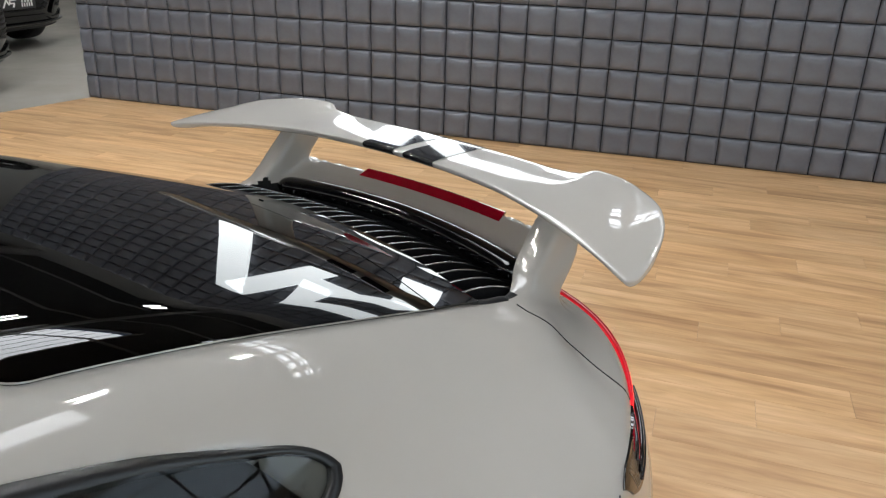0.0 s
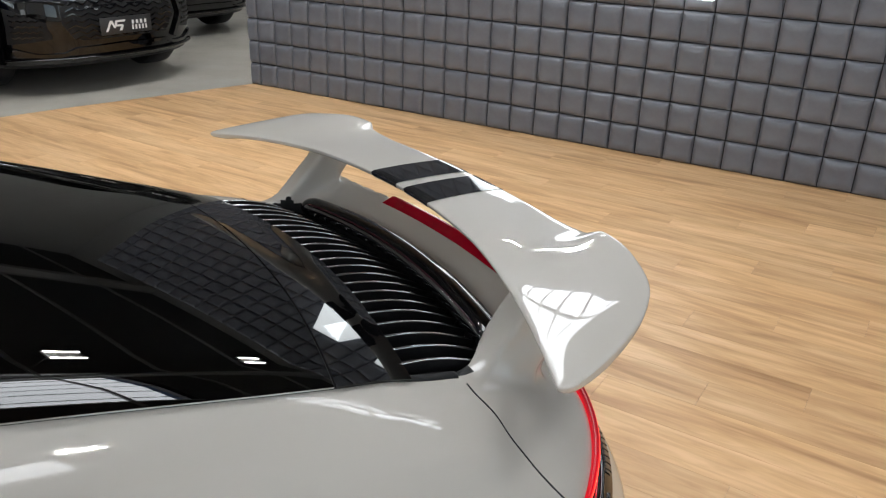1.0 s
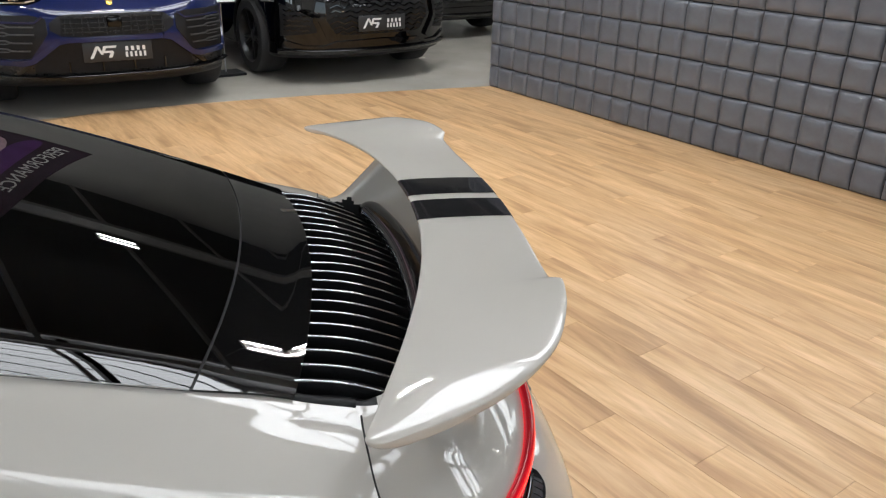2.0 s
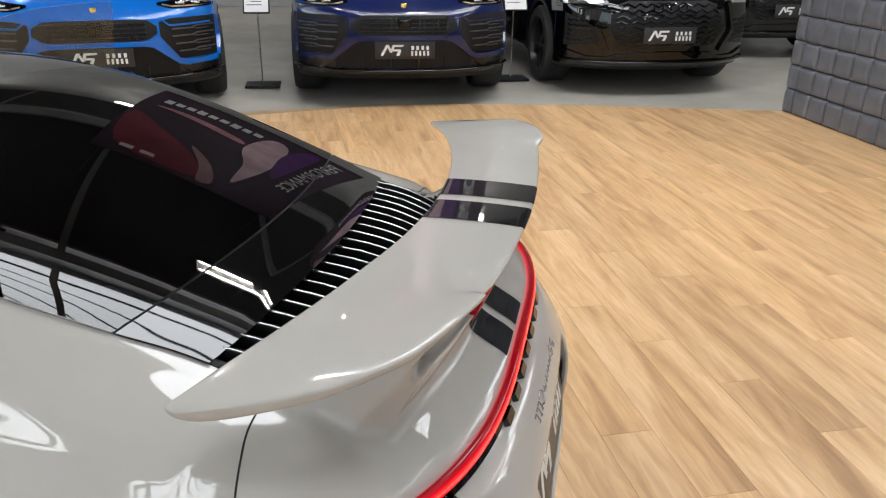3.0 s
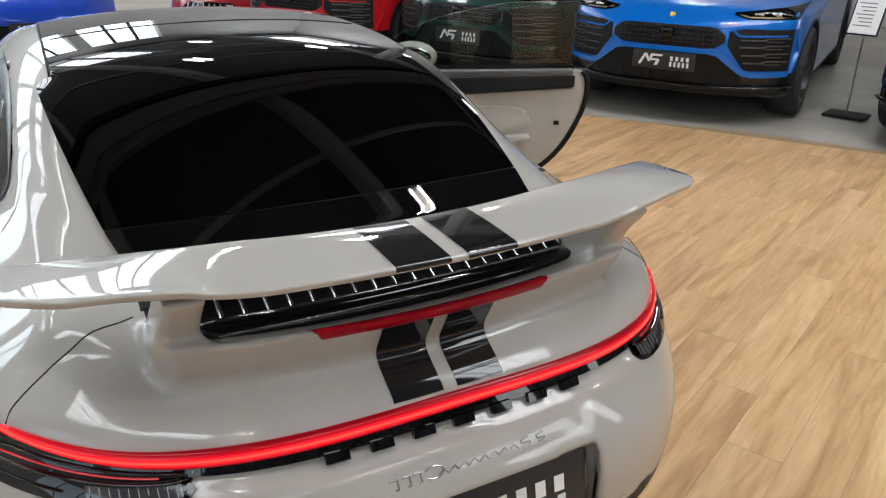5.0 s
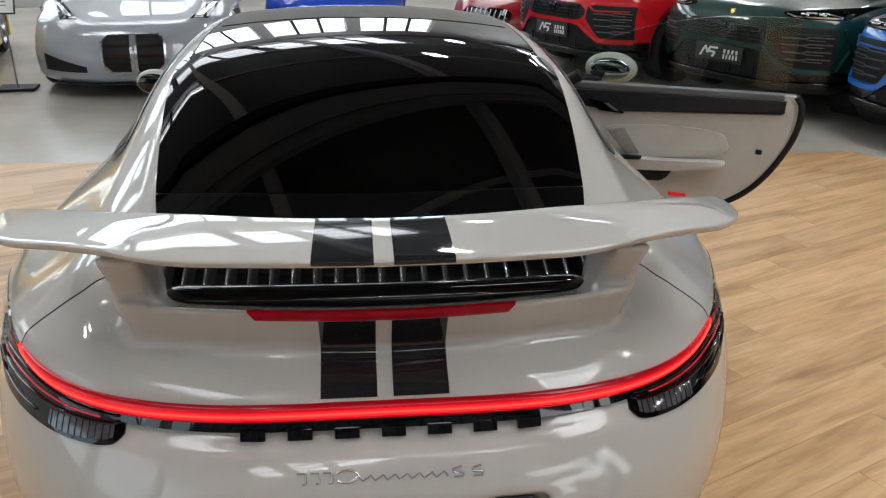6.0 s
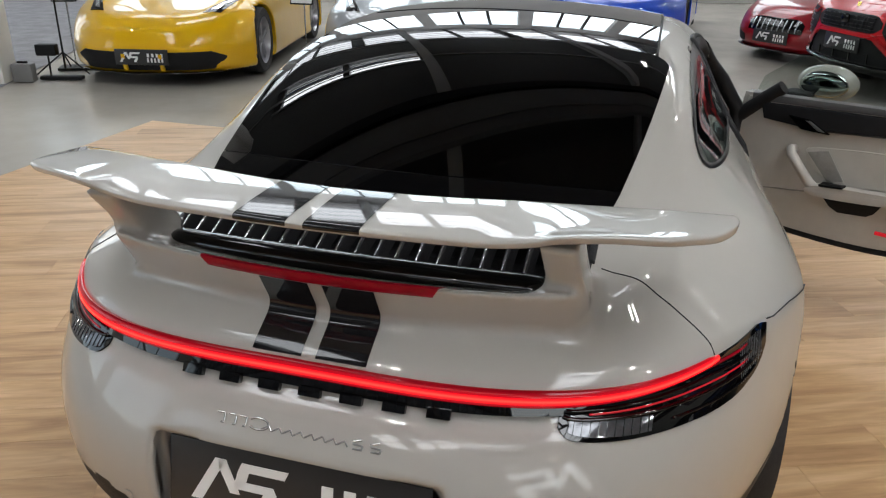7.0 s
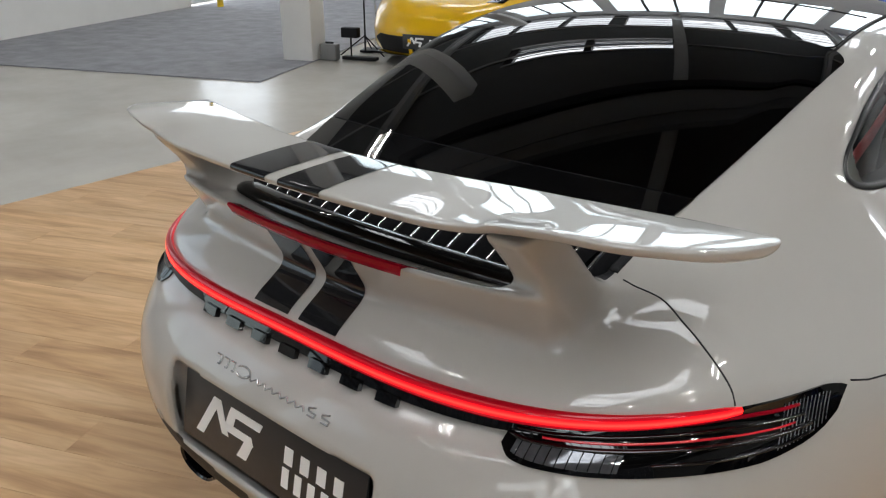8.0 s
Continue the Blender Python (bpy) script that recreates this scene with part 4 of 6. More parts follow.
def car_details(car):
    # row of black block marks under the light bar
    for i in range(7):
        x0 = -0.228 + 0.0803 * i
        x = np.linspace(x0 - 0.021, x0 + 0.021, 6)
        z = np.linspace(0.763, 0.779, 4)
        part("badge_block", grid_mesh("badge_block", under_bar(x[None, :], z[:, None], -0.003), BLACK_GLOSS, thick=0.012), None, car)
    # the raised model badge as plain strokes: three upright hooks, a long wavy line, two hooks
    def stroke(pts, r=0.0017):
        q = np.array(pts, float)
        t, u = np.arange(len(q)), np.linspace(0, len(q) - 1, 6 * len(q))
        part("badge_stroke", tube("badge_stroke", from_behind(np.interp(u, t, q[:, 0]), np.interp(u, t, q[:, 1]), 0.0015), r, BADGE, n=6), None, car, "raised silver-grey badge stroke")
    for x0 in (-0.154, -0.131, -0.110):
        stroke(((x0, 0.717), (x0 + 0.015, 0.717), (x0 + 0.015, 0.703), (x0 + 0.009, 0.703)))
    stroke([(-0.062 - 0.020 * math.cos(a) - 0.008, 0.7105 + 0.0085 * math.sin(a)) for a in np.linspace(0.6, 5.6, 16)], 0.0019)
    stroke([(-0.064 + 0.0105 * k + 0.004 * (k % 2), 0.7035 + (0.0075 if k % 2 else 0.0)) for k in range(17)], 0.0016)
    for x0 in (0.112, 0.146):
        stroke(((x0 + 0.016, 0.7165), (x0, 0.713), (x0 + 0.002, 0.709), (x0 + 0.020, 0.708), (x0 + 0.018, 0.7025), (x0 + 0.002, 0.7025)), 0.0018)
    # plate
    dealer_plate(car, Matrix.Translation((0, 0.122, 0.578)) @ pose(0, 0, 0, 78, 0, 0), 0.52, 0.145)
    # exhausts and the sensor discs
    for s in (-1, 1):
        bm = bmesh.new()
        lathe(bm, ((0.048, 0.14), (0.052, 0.0), (0.049, -0.012), (0.043, -0.008), (0.041, 0.13), (0.0005, 0.13)), 28, Matrix.Translation((s * 0.352, 0.185, 0.338)) @ pose(0, 0, 0, -90, 0, 0) @ Matrix.Diagonal((1.35, 0.90, 1, 1)))
        part("exhaust_tip", bm, BLACK_GLOSS, car, "gloss black exhaust tip", smooth=40)
        for X in (0.36, 0.66):
            p = from_behind(np.array([s * X]), np.array([0.50]), 0.001)[0]
            g = gradient_of(car_tail, np.array([p]))[0]
            bm = bmesh.new()
            lathe(bm, ((0.012, 0.0), (0.011, 0.0015), (0.0005, 0.002)), 20, Matrix.Translation(p) @ Vector(g).to_track_quat("Z", "Y").to_matrix().to_4x4())
            part("parking_sensor", bm, PAINT, car, smooth=40)
    # side windows with black frames
    low = prof((1.115, 0.995), (1.121, 0.986), (1.145, 0.975), (1.22, 0.964), (1.4, 0.956), (1.8, 0.960), (2.4, 0.965), (2.86, 0.962))
    top = prof((1.115, 0.997), (1.121, 1.006), (1.155, 1.032), (1.22, 1.060), (1.345, 1.108), (1.547, 1.154), (1.779, 1.175), (2.05, 1.178), (2.35, 1.152), (2.65, 1.075), (2.86, 0.970))
    for s in (-1, 1):
        for name, y0, y1, mat, inset, lift in (("window_frame", 1.115, 1.88, FRAME_BLACK, 0.0, 0.002), ("quarter_window", 1.13, 1.868, GLASS_SIDE, 0.009, 0.0040), ("window_frame", 1.96, 2.85, FRAME_BLACK, 0.0, 0.002), ("door_window", 1.97, 2.80, GLASS_DARK, 0.009, 0.0040)):
            if s > 0 and y0 > 1.7:
                continue
            y = y0 + (y1 - y0) * np.linspace(0, 1, 40) ** (2.2 if y0 < 1.3 else 1.0)
            lo, hi = low(y) + inset, top(y) - inset
            hi = np.maximum(hi, lo + 0.002)
            v = np.linspace(0, 1, 8)[:, None]
            if mat is FRAME_BLACK:
                yy = np.concatenate([y, y[::-1], y[:1]])
                zz = np.concatenate([lo, hi[::-1], lo[:1]])
                cy, cz = (y0 + y1) / 2, float((lo + hi).mean() / 2)
                ry, rz = 1 - 0.042 / (y1 - y0), 1 - 0.042 / float((hi - lo).max())
                rings = [from_side(cy + (yy - cy) * (1 - k * (1 - ry)), cz + (zz - cz) * (1 - k * (1 - rz)), s, 0.002 + 0.003 * math.sin(math.pi * k)) for k in (0.0, 0.25, 0.5, 0.75, 1.0)]
                G = np.array(rings)
                part(name, grid_mesh(name, G if s < 0 else G[::-1], mat), None, car)
            else:
                Z = lo[None] + (hi - lo)[None] * v
                G = from_side(y[None] + 0 * Z, Z, s, lift)
                part(name, grid_mesh(name, G[::-1] if s < 0 else G, mat), None, car)
    # black centre pillars between the side windows
    for s in (-1, 1):
        Z = np.linspace(0.955, 1.178, 10)[:, None]
        Y = np.linspace(1.862, 1.975, 6)[None, :]
        G = from_side(Y + 0 * Z, Z + 0 * Y, s, 0.003)
        part("centre_pillar", grid_mesh("centre_pillar", G[::-1] if s < 0 else G, FRAME_BLACK), None, car, "black centre pillar cover")
    # the seal and the trim round the open doorway
    yy = np.linspace(1.99, 2.62, 16)
    edge_y, edge_z = np.array([1.745, 1.745, 1.75, 1.79, 1.86, 1.945, 1.965]), np.array([0.45, 0.70, 0.89, 0.95, 1.02, 1.12, 1.16])
    slope = np.linspace(1.085, 0.97, 6)
    P = list(from_side(edge_y, edge_z, 1, 0.0)) + list(from_side(yy, top(yy) + 0.001, 1, 0.0))
    part("door_seal", tube("door_seal", P, 0.012, BLACK_MATT), None, car, "black rubber doorway seal")
    P = list(from_side(edge_y + 0.012, edge_z, 1, -0.024)) + list(from_side(yy, top(yy) - 0.018, 1, -0.020)) + list(from_side(2.79 - 1.3 * (slope - 0.95), slope, 1, -0.012)) + list(from_side(np.full(5, 2.785), np.linspace(0.93, 0.40, 5), 1, -0.012))
    part("pillar_trim", tube("pillar_trim", P, 0.032, BLACK_MATT, n=12), None, car, "black inner trim of the doorway")
    strap = [(0.600, 1.80, 1.085), (0.600, 1.76, 1.03), (0.590, 1.68, 0.97), (0.575, 1.58, 0.91), (0.55, 1.48, 0.85)]
    part("seat_belt", sweep("seat_belt", strap, 0.006, 0.024, BELT_RED, n=10), None, car, "red seat belt behind the quarter window")
    # shut lines between fender and bumper, and the left door's
    for s in (-1, 1):
        y = np.linspace(0.70, 1.04, 18)
        P = from_side(y, np.interp(y, (0.70, 0.74, 0.854, 1.04), (0.788, 0.778, 0.765, 0.732)), s, 0.0)
        seam("shut_line", P, car, 0.0017)
    zz = np.linspace(0.35, 0.95, 14)
    for yy in (1.70, 2.80):
        seam("door_line", from_side(np.full(14, yy) - 0.08 * np.sin((zz - 0.35) / 0.6 * math.pi), zz, -1, 0.0)[:, [0, 1, 2]], car, 0.0025)
    # wheels
    for s in (-1, 1):
        for yy, r in ((1.12, 0.355), (3.57, 0.345)):
            wheel(car, (s * 0.795, yy, r), r, 0.27 if yy < 2 else 0.24, RIM_DARK, side=s)
    # windscreen
    rows = []
    for yy in np.linspace(2.66, 3.30, 16):
        w = 0.50 + 0.16 * (yy - 2.66)
        x = np.linspace(-w, w, 20)
        rows.append(on_top(x, yy - 0.20 * x * x + 0.03, 0.002))
    part("windscreen", grid_mesh("windscreen", np.array(rows), GLASS_DARK), None, car)
    # seats
    for s in (-1, 1):
        bm = bmesh.new()
        box(bm, s * 0.36, 2.12, 0.50, 0.46, 0.52, 0.16, bevel=0.05)
        box(bm, s * 0.36, 1.82, 0.78, 0.46, 0.15, 0.56, bevel=0.06, m=Matrix.Identity(4))
        box(bm, s * 0.36, 1.77, 1.08, 0.22, 0.09, 0.12, bevel=0.04)
        part("seat", bm, BLACK_MATT, car, "black sports seat", smooth=50)
    bm = bmesh.new()
    box(bm, 0, 2.95, 0.80, 1.24, 0.42, 0.20, bevel=0.06)
    part("dashboard", bm, BLACK_MATT, car, smooth=50)
    # nose lamps and intake
    for s in (-1, 1):
        bm = bmesh.new()
        bmesh.ops.create_uvsphere(bm, u_segments=24, v_segments=14, radius=1.0, matrix=Matrix.Translation((s * 0.66, 4.18, 0.68)) @ Matrix.Diagonal((0.115, 0.13, 0.12, 1)))
        part("headlamp", bm, CHROME, car, "round headlamp", smooth=50)
    part("front_intake", boxes((0, 4.55, 0.36, 1.3, 0.10, 0.14), bevel=0.02), BLACK_MATT, car)
    # left mirror
    bm = bmesh.new()
    bmesh.ops.create_uvsphere(bm, u_segments=20, v_segments=12, radius=1.0, matrix=Matrix.Translation((-0.925, 2.62, 0.905)) @ Matrix.Diagonal((0.080, 0.055, 0.055, 1)))
    mirror = part("mirror_housing", bm, PAINT, car, smooth=50)
    part("mirror_arm", boxes((-0.86, 2.64, 0.875, 0.12, 0.05, 0.025), bevel=0.008), BLACK_MATT, mirror)
    bm = bmesh.new()
    bmesh.ops.create_uvsphere(bm, u_segments=20, v_segments=12, radius=1.0, matrix=Matrix.Translation((-0.925, 2.577, 0.905)) @ Matrix.Diagonal((0.066, 0.015, 0.043, 1)))
    part("mirror_glass", bm, BLACK_GLOSS, mirror, smooth=50)


def open_door(car):
    """The right door, swung wide open: painted skin, leather card, black rails, frameless glass and a mirror."""
    d = Vector((0.887, -0.463, 0)).normalized()
    n = Vector((-d.y, d.x, 0))
    m = Matrix.Translation((0.865, 2.80, 0)) @ Matrix(((d.x * 1.1, n.x, 0, 0), (d.y * 1.1, n.y, 0, 0), (0, 0, 1, 0), (0, 0, 0, 1)))
    up = Matrix(((1, 0, 0, 0), (0, 0, 1, 0), (0, 1, 0, 0), (0, 0, 0, 1)))
    def smooth_line(rows, n=4):
        out = []
        for i in range(len(rows) - 1):
            a, b, c, d4 = rows[max(i - 1, 0)], rows[i], rows[i + 1], rows[min(i + 2, len(rows) - 1)]
            for k in range(n):
                t = k / n
                out.append(tuple(0.5 * (2 * b[q] + (c[q] - a[q]) * t + (2 * a[q] - 5 * b[q] + 4 * c[q] - d4[q]) * t * t + (3 * b[q] - a[q] - 3 * c[q] + d4[q]) * t ** 3) for q in (0, 1)))
        return out + [rows[-1]]
    line = smooth_line([(0.02, 0.875), (0.00, 0.60), (0.03, 0.36), (0.10, 0.315), (0.35, 0.295), (0.60, 0.30), (0.76, 0.33), (0.89, 0.41), (0.98, 0.52), (1.045, 0.66), (1.07, 0.76), (1.07, 0.85), (1.045, 0.895)])
    bm = bmesh.new()
    prism(bm, line[::-1], 0.0, 0.085, m @ up, bevel=0.02)
    door = part("door", bm, PAINT, car, "wide open right door", smooth=40)
    small = [(0.5 + (x - 0.5) * 0.955, 0.62 + (z - 0.62) * 0.95) for x, z in line]
    bm = bmesh.new()
    prism(bm, small[::-1], -0.014, 0.004, m @ up)
    part("door_card", bm, TRIM_BEIGE, door, "beige leather door card", smooth=40)
    part("door_seal", tube("door_seal", [m @ Vector((x, 0.002, z)) for x, z in line[10:]], 0.014, BLACK_MATT), None, door, "black rubber door seal")
    def panel(name, outline, y0, y1, material, label="", bevel=0.004, soft=False):
        if soft:
            outline = smooth_line(list(outline[-1:]) + list(outline) + list(outline[:2]), 5)[5:-6]
        area = sum(outline[q][0] * outline[(q + 1) % len(outline)][1] - outline[(q + 1) % len(outline)][0] * outline[q][1] for q in range(len(outline)))
        bm = bmesh.new()
        prism(bm, outline if area > 0 else outline[::-1], -y0, -y1, m @ Matrix(((1, 0, 0, 0), (0, 0, -1, 0), (0, 1, 0, 0), (0, 0, 0, 1))), bevel=bevel)
        return part(name, bm, material, door, label, smooth=40)
    panel("sill_strip", [(0.06, 0.848), (1.0, 0.878), (1.0, 0.903), (0.06, 0.880)], 0.03, -0.026, SILL_GREY, "grey door sill strip")
    panel("top_rail", [(0.12, 0.778), (0.30, 0.766), (1.01, 0.822), (1.01, 0.874), (0.10, 0.845)], 0.0, -0.034, BLACK_MATT, "black door top rail", 0.008)
    panel("trim_strip", [(0.30, 0.757), (1.0, 0.813), (1.0, 0.819), (0.30, 0.763)], 0.0, -0.026, SILL_GREY)
    panel("door_release", [(0.215, 0.812), (0.30, 0.805), (0.375, 0.755), (0.27, 0.760)], 0.0, -0.040, BLACK_GLOSS)
    panel("release_lever", [(0.285, 0.80), (0.305, 0.80), (0.36, 0.764), (0.335, 0.764)], 0.0, -0.044, SILL_GREY)
    panel("card_panel", [(0.30, 0.672), (0.40, 0.700), (0.586, 0.717), (0.74, 0.712), (0.80, 0.690), (0.805, 0.61), (0.60, 0.572), (0.40, 0.560)], 0.0, -0.024, TRIM_BEIGE, "", 0.008, True)
    panel("grille_cover", [(0.31, 0.668), (0.385, 0.688), (0.46, 0.572), (0.40, 0.560)], 0.0, -0.028, SPEAKER_GREY, "grey speaker cover", 0.002)
    panel("armrest", [(0.335, 0.525), (0.37, 0.498), (0.60, 0.515), (0.79, 0.552), (0.815, 0.566), (0.79, 0.578), (0.60, 0.562), (0.40, 0.548)], 0.0, -0.070, TRIM_BEIGE, "beige leather armrest", 0.012, True)
    panel("switch_bar", [(0.385, 0.551), (0.39, 0.543), (0.475, 0.552), (0.47, 0.560)], 0.0, -0.0715, BLACK_GLOSS, "", 0.001)
    part("pull_handle", tube("pull_handle", [m @ Vector(q) for q in ((0.255, -0.012, 0.668), (0.253, -0.045, 0.672), (0.262, -0.056, 0.655), (0.30, -0.058, 0.605), (0.345, -0.055, 0.548), (0.365, -0.040, 0.525))], 0.020, TRIM_BEIGE, n=14), None, door, "beige pull handle")
    part("card_seam", tube("card_seam", [m @ Vector((0.10 + 0.08 * q, -0.0145, 0.462 + 0.0112 * q)) for q in range(10)], 0.003, SPEAKER_GREY, n=6), None, door)
    panel("door_pocket", [(0.395, 0.488), (0.425, 0.452), (0.46, 0.434), (0.56, 0.444), (0.585, 0.462), (0.61, 0.510)], 0.0, -0.0165, BLACK_MATT, "black door pocket", 0.001)
    part("door_reflector", box(bmesh.new(), 0.641, -0.018, 0.388, 0.075, 0.008, 0.016, bevel=0.003, m=m), RED_REFLECTOR, door, "red door reflector with a glow added")
    part("door_latch", box(bmesh.new(), 0.94, -0.010, 0.636, 0.025, 0.02, 0.022, bevel=0.003, m=m), BLACK_MATT, door)
    V = []
    zt = prof((0.05, 0.945), (0.2, 1.06), (0.45, 1.165), (0.75, 1.22), (0.98, 1.225), (1.04, 1.20))
    for k in np.linspace(0, 1, 6):
        V.append([m @ Vector((x + 0.02 * k, 0.045 - 0.10 * k * (zt(np.float64(x)) - 0.92), 0.880 + (zt(np.float64(x)) - 0.880) * k)) for x in np.linspace(0.05, 1.0, 26)])
    glass = part("door_window", grid_mesh("door_window", np.array(V), GLASS_CLEAR, thick=0.004), None, door, "clear frameless door window")
    glass.visible_shadow = False
    part("mirror_triangle", tube("mirror_triangle", [m @ Vector(q) for q in ((-0.03, -0.01, 0.725), (0.03, -0.012, 0.785), (0.10, -0.012, 0.855), (0.17, -0.012, 0.918))], 0.030, BLACK_MATT), None, door)
    bm = bmesh.new()
    bmesh.ops.create_uvsphere(bm, u_segments=24, v_segments=14, radius=1.0, matrix=m @ Matrix.Translation((0.27, 0.19, 0.925)) @ Matrix.Diagonal((0.118, 0.065, 0.078, 1)))
    mirror = part("mirror_housing", bm, PAINT, door, smooth=50)
    bm = bmesh.new()
    bmesh.ops.create_uvsphere(bm, u_segments=24, v_segments=14, radius=1.0, matrix=m @ Matrix.Translation((0.27, 0.143, 0.925)) @ Matrix.Diagonal((0.092, 0.022, 0.056, 1)))
    part("mirror_glass", bm, MIRROR, mirror, "mirror glass", smooth=50)
    part("mirror_arm", box(bmesh.new(), 0.19, 0.11, 0.875, 0.10, 0.12, 0.03, bevel=0.01, m=m), BLACK_MATT, mirror)


MIRROR = pbr("mirror_glass", (0.50, 0.54, 0.52), 0.01, metal=1.0, vary=0.02)
BELT_RED = pbr("red_belt_webbing", (0.50, 0.012, 0.018), 0.6, vary=0.1, scale=60)
SILL_GREY = pbr("dark_grey_strip", (0.09, 0.09, 0.092), 0.45)
SPEAKER_GREY = pbr("grey_beige_fabric", (0.25, 0.24, 0.22), 0.7, vary=0.1, scale=40)
# The door reflector is no lamp; its brightness is put in as emission.
RED_REFLECTOR = pbr("glowing_red_reflector", (0.4, 0.01, 0.02), 0.25, emit=0.35, emit_color=(1.0, 0.02, 0.04))
BADGE = pbr("badge_grey", (0.40, 0.40, 0.39), 0.25, metal=0.7)
RIM_DARK = pbr("dark_alloy", (0.03, 0.03, 0.032), 0.35, metal=0.6)
RIM_SILVER = pbr("silver_alloy", (0.5, 0.5, 0.52), 0.3, metal=0.9)
car_details(CAR)
open_door(CAR)


# ---- the other cars ----
def heading(px, py, fx, fy):
    """A frame with its origin on the floor under a car's nose, y ahead of the car."""
    d = Vector((fx, fy, 0)).normalized()
    return Matrix.Translation((px, py, 0)) @ Matrix(((d.y, d.x, 0, 0), (-d.x, d.y, 0, 0), (0, 0, 1, 0), (0, 0, 0, 1)))


SUV_TOP = prof((-5.1, 0.95), (-4.95, 1.25), (-4.3, 1.56), (-3.4, 1.64), (-2.6, 1.635), (-2.15, 1.53), (-1.5, 1.14), (-1.3, 1.08), (-0.7, 1.02), (-0.25, 0.95), (-0.05, 0.82), (0.1, 0.70))
SUV_NOSE = prof((0.2, 0.16), (0.32, 0.045), (0.45, 0.03), (0.62, 0.0), (0.80, 0.02), (0.95, 0.12), (1.1, 0.4))


def suv_solid(x, y, z):
    X = np.sqrt(x * x + 1e-5)
    side = X - (1.0 - 0.10 * np.maximum(np.abs(y + 2.5) - 2.0, 0) ** 2 - 0.13 * np.maximum(y + 1.0, 0) ** 1.5 - 0.35 * (np.maximum(z - 0.7, 0)) ** 2)
    cab = X - (0.94 - 0.42 * (z - 1.0))
    top = z - (SUV_TOP(y) - 0.05 * X ** 2)
    nose = y + SUV_NOSE(z) + 0.38 * X ** 3
    tail = -5.08 + 0.12 * X ** 3 - y
    body = smax(smax(side, np.where(z > 0.9, cab, -1.0), 0.10), top, 0.08)
    body = smax(smax(body, nose, 0.05), smax(tail, 0.24 - z, 0.05), 0.05)
    for wy in (-0.98, -3.98):
        arch = smax(np.sqrt((y - wy) ** 2 + (z - 0.38) ** 2) - 0.43, 0.66 - X, 0.02)
        body = smax(body, -arch, 0.02)
    return body


LOW_TOP = prof((-4.6, 0.80), (-4.5, 0.98), (-3.7, 1.10), (-3.0, 1.22), (-2.6, 1.235), (-2.2, 1.20), (-1.35, 0.93), (-0.9, 0.80), (-0.3, 0.66), (-0.05, 0.56), (0.1, 0.5))
LOW_NOSE = prof((0.1, 0.12), (0.2, 0.03), (0.35, 0.0), (0.5, 0.06), (0.65, 0.22), (0.8, 0.6))


def coupe_solid(x, y, z):
    X = np.sqrt(x * x + 1e-5)
    side = X - (0.965 - 0.22 * np.maximum(np.abs(y + 2.3) - 1.5, 0) ** 2 - 0.5 * np.maximum(z - 0.55, 0) ** 2)
    cab = X - (0.80 - 0.62 * (z - 0.88))
    fend = 0.06 * np.exp(-((X - 0.68) / 0.2) ** 2) * np.exp(-((y + 0.95) / 0.5) ** 2)
    top = z - (LOW_TOP(y) + fend - 0.06 * X ** 2)
    nose = y + LOW_NOSE(z) + 0.66 * X ** 3
    tail = -4.58 + 0.12 * X ** 3 - y
    body = smax(smax(side, np.where(z > 0.80, cab, -1.0), 0.10), top, 0.08)
    body = smax(smax(body, nose, 0.06), smax(tail, 0.13 - z, 0.05), 0.05)
    for wy in (-0.98, -3.62):
        arch = smax(np.sqrt((y - wy) ** 2 + (z - 0.345) ** 2) - 0.375, 0.62 - X, 0.02)
        body = smax(body, -arch, 0.02)
    return body


def skin_of(solid, y0, zmax):
    P, Q = skin(solid, np.linspace(-1.05, 1.05, 84), np.concatenate([np.arange(y0, -1.5, 0.05), np.arange(-1.5, 0.06, 0.020)]), np.arange(0.08, zmax, 0.0235), rounds=4, step=0.02)
    return P, Q


SUV_P, SUV_Q = skin_of(suv_solid, -5.2, 1.75)
LOW_P, LOW_Q = skin_of(coupe_solid, -4.7, 1.32)


def glazing(P, Q, z0, z1, y0, y1, slope):
    """Quads of the cabin's sides, screen and back light."""
    C = P[Q].mean(1)
    X = np.abs(C[:, 0])
    n = np.cross(P[Q[:, 2]] - P[Q[:, 0]], P[Q[:, 3]] - P[Q[:, 1]])
    n /= np.maximum(np.linalg.norm(n, axis=1), 1e-9)[:, None]
    return (C[:, 2] > z0) & (C[:, 2] < z1) & (C[:, 1] > y0) & (C[:, 1] < y1) & (np.abs(n[:, 2]) < slope)


SUV_GLASS = glazing(SUV_P, SUV_Q, 1.10, 1.56, -4.75, -1.42, 0.86)
LOW_GLASS = glazing(LOW_P, LOW_Q, 0.90, 1.17, -3.6, -1.38, 0.93)


def front_on(solid, x, z, lift=0.0):
    x, z = np.broadcast_arrays(np.asarray(x, float), np.asarray(z, float))
    y = root(lambda q: solid(x, q, z), np.full(x.shape, 0.3), np.full(x.shape, -1.2))
    P = np.stack([x, y, z], -1)
    g = gradient_of(solid, P.reshape(-1, 3))
    g /= np.linalg.norm(g, axis=1)[:, None]
    return P + lift * g.reshape(P.shape)


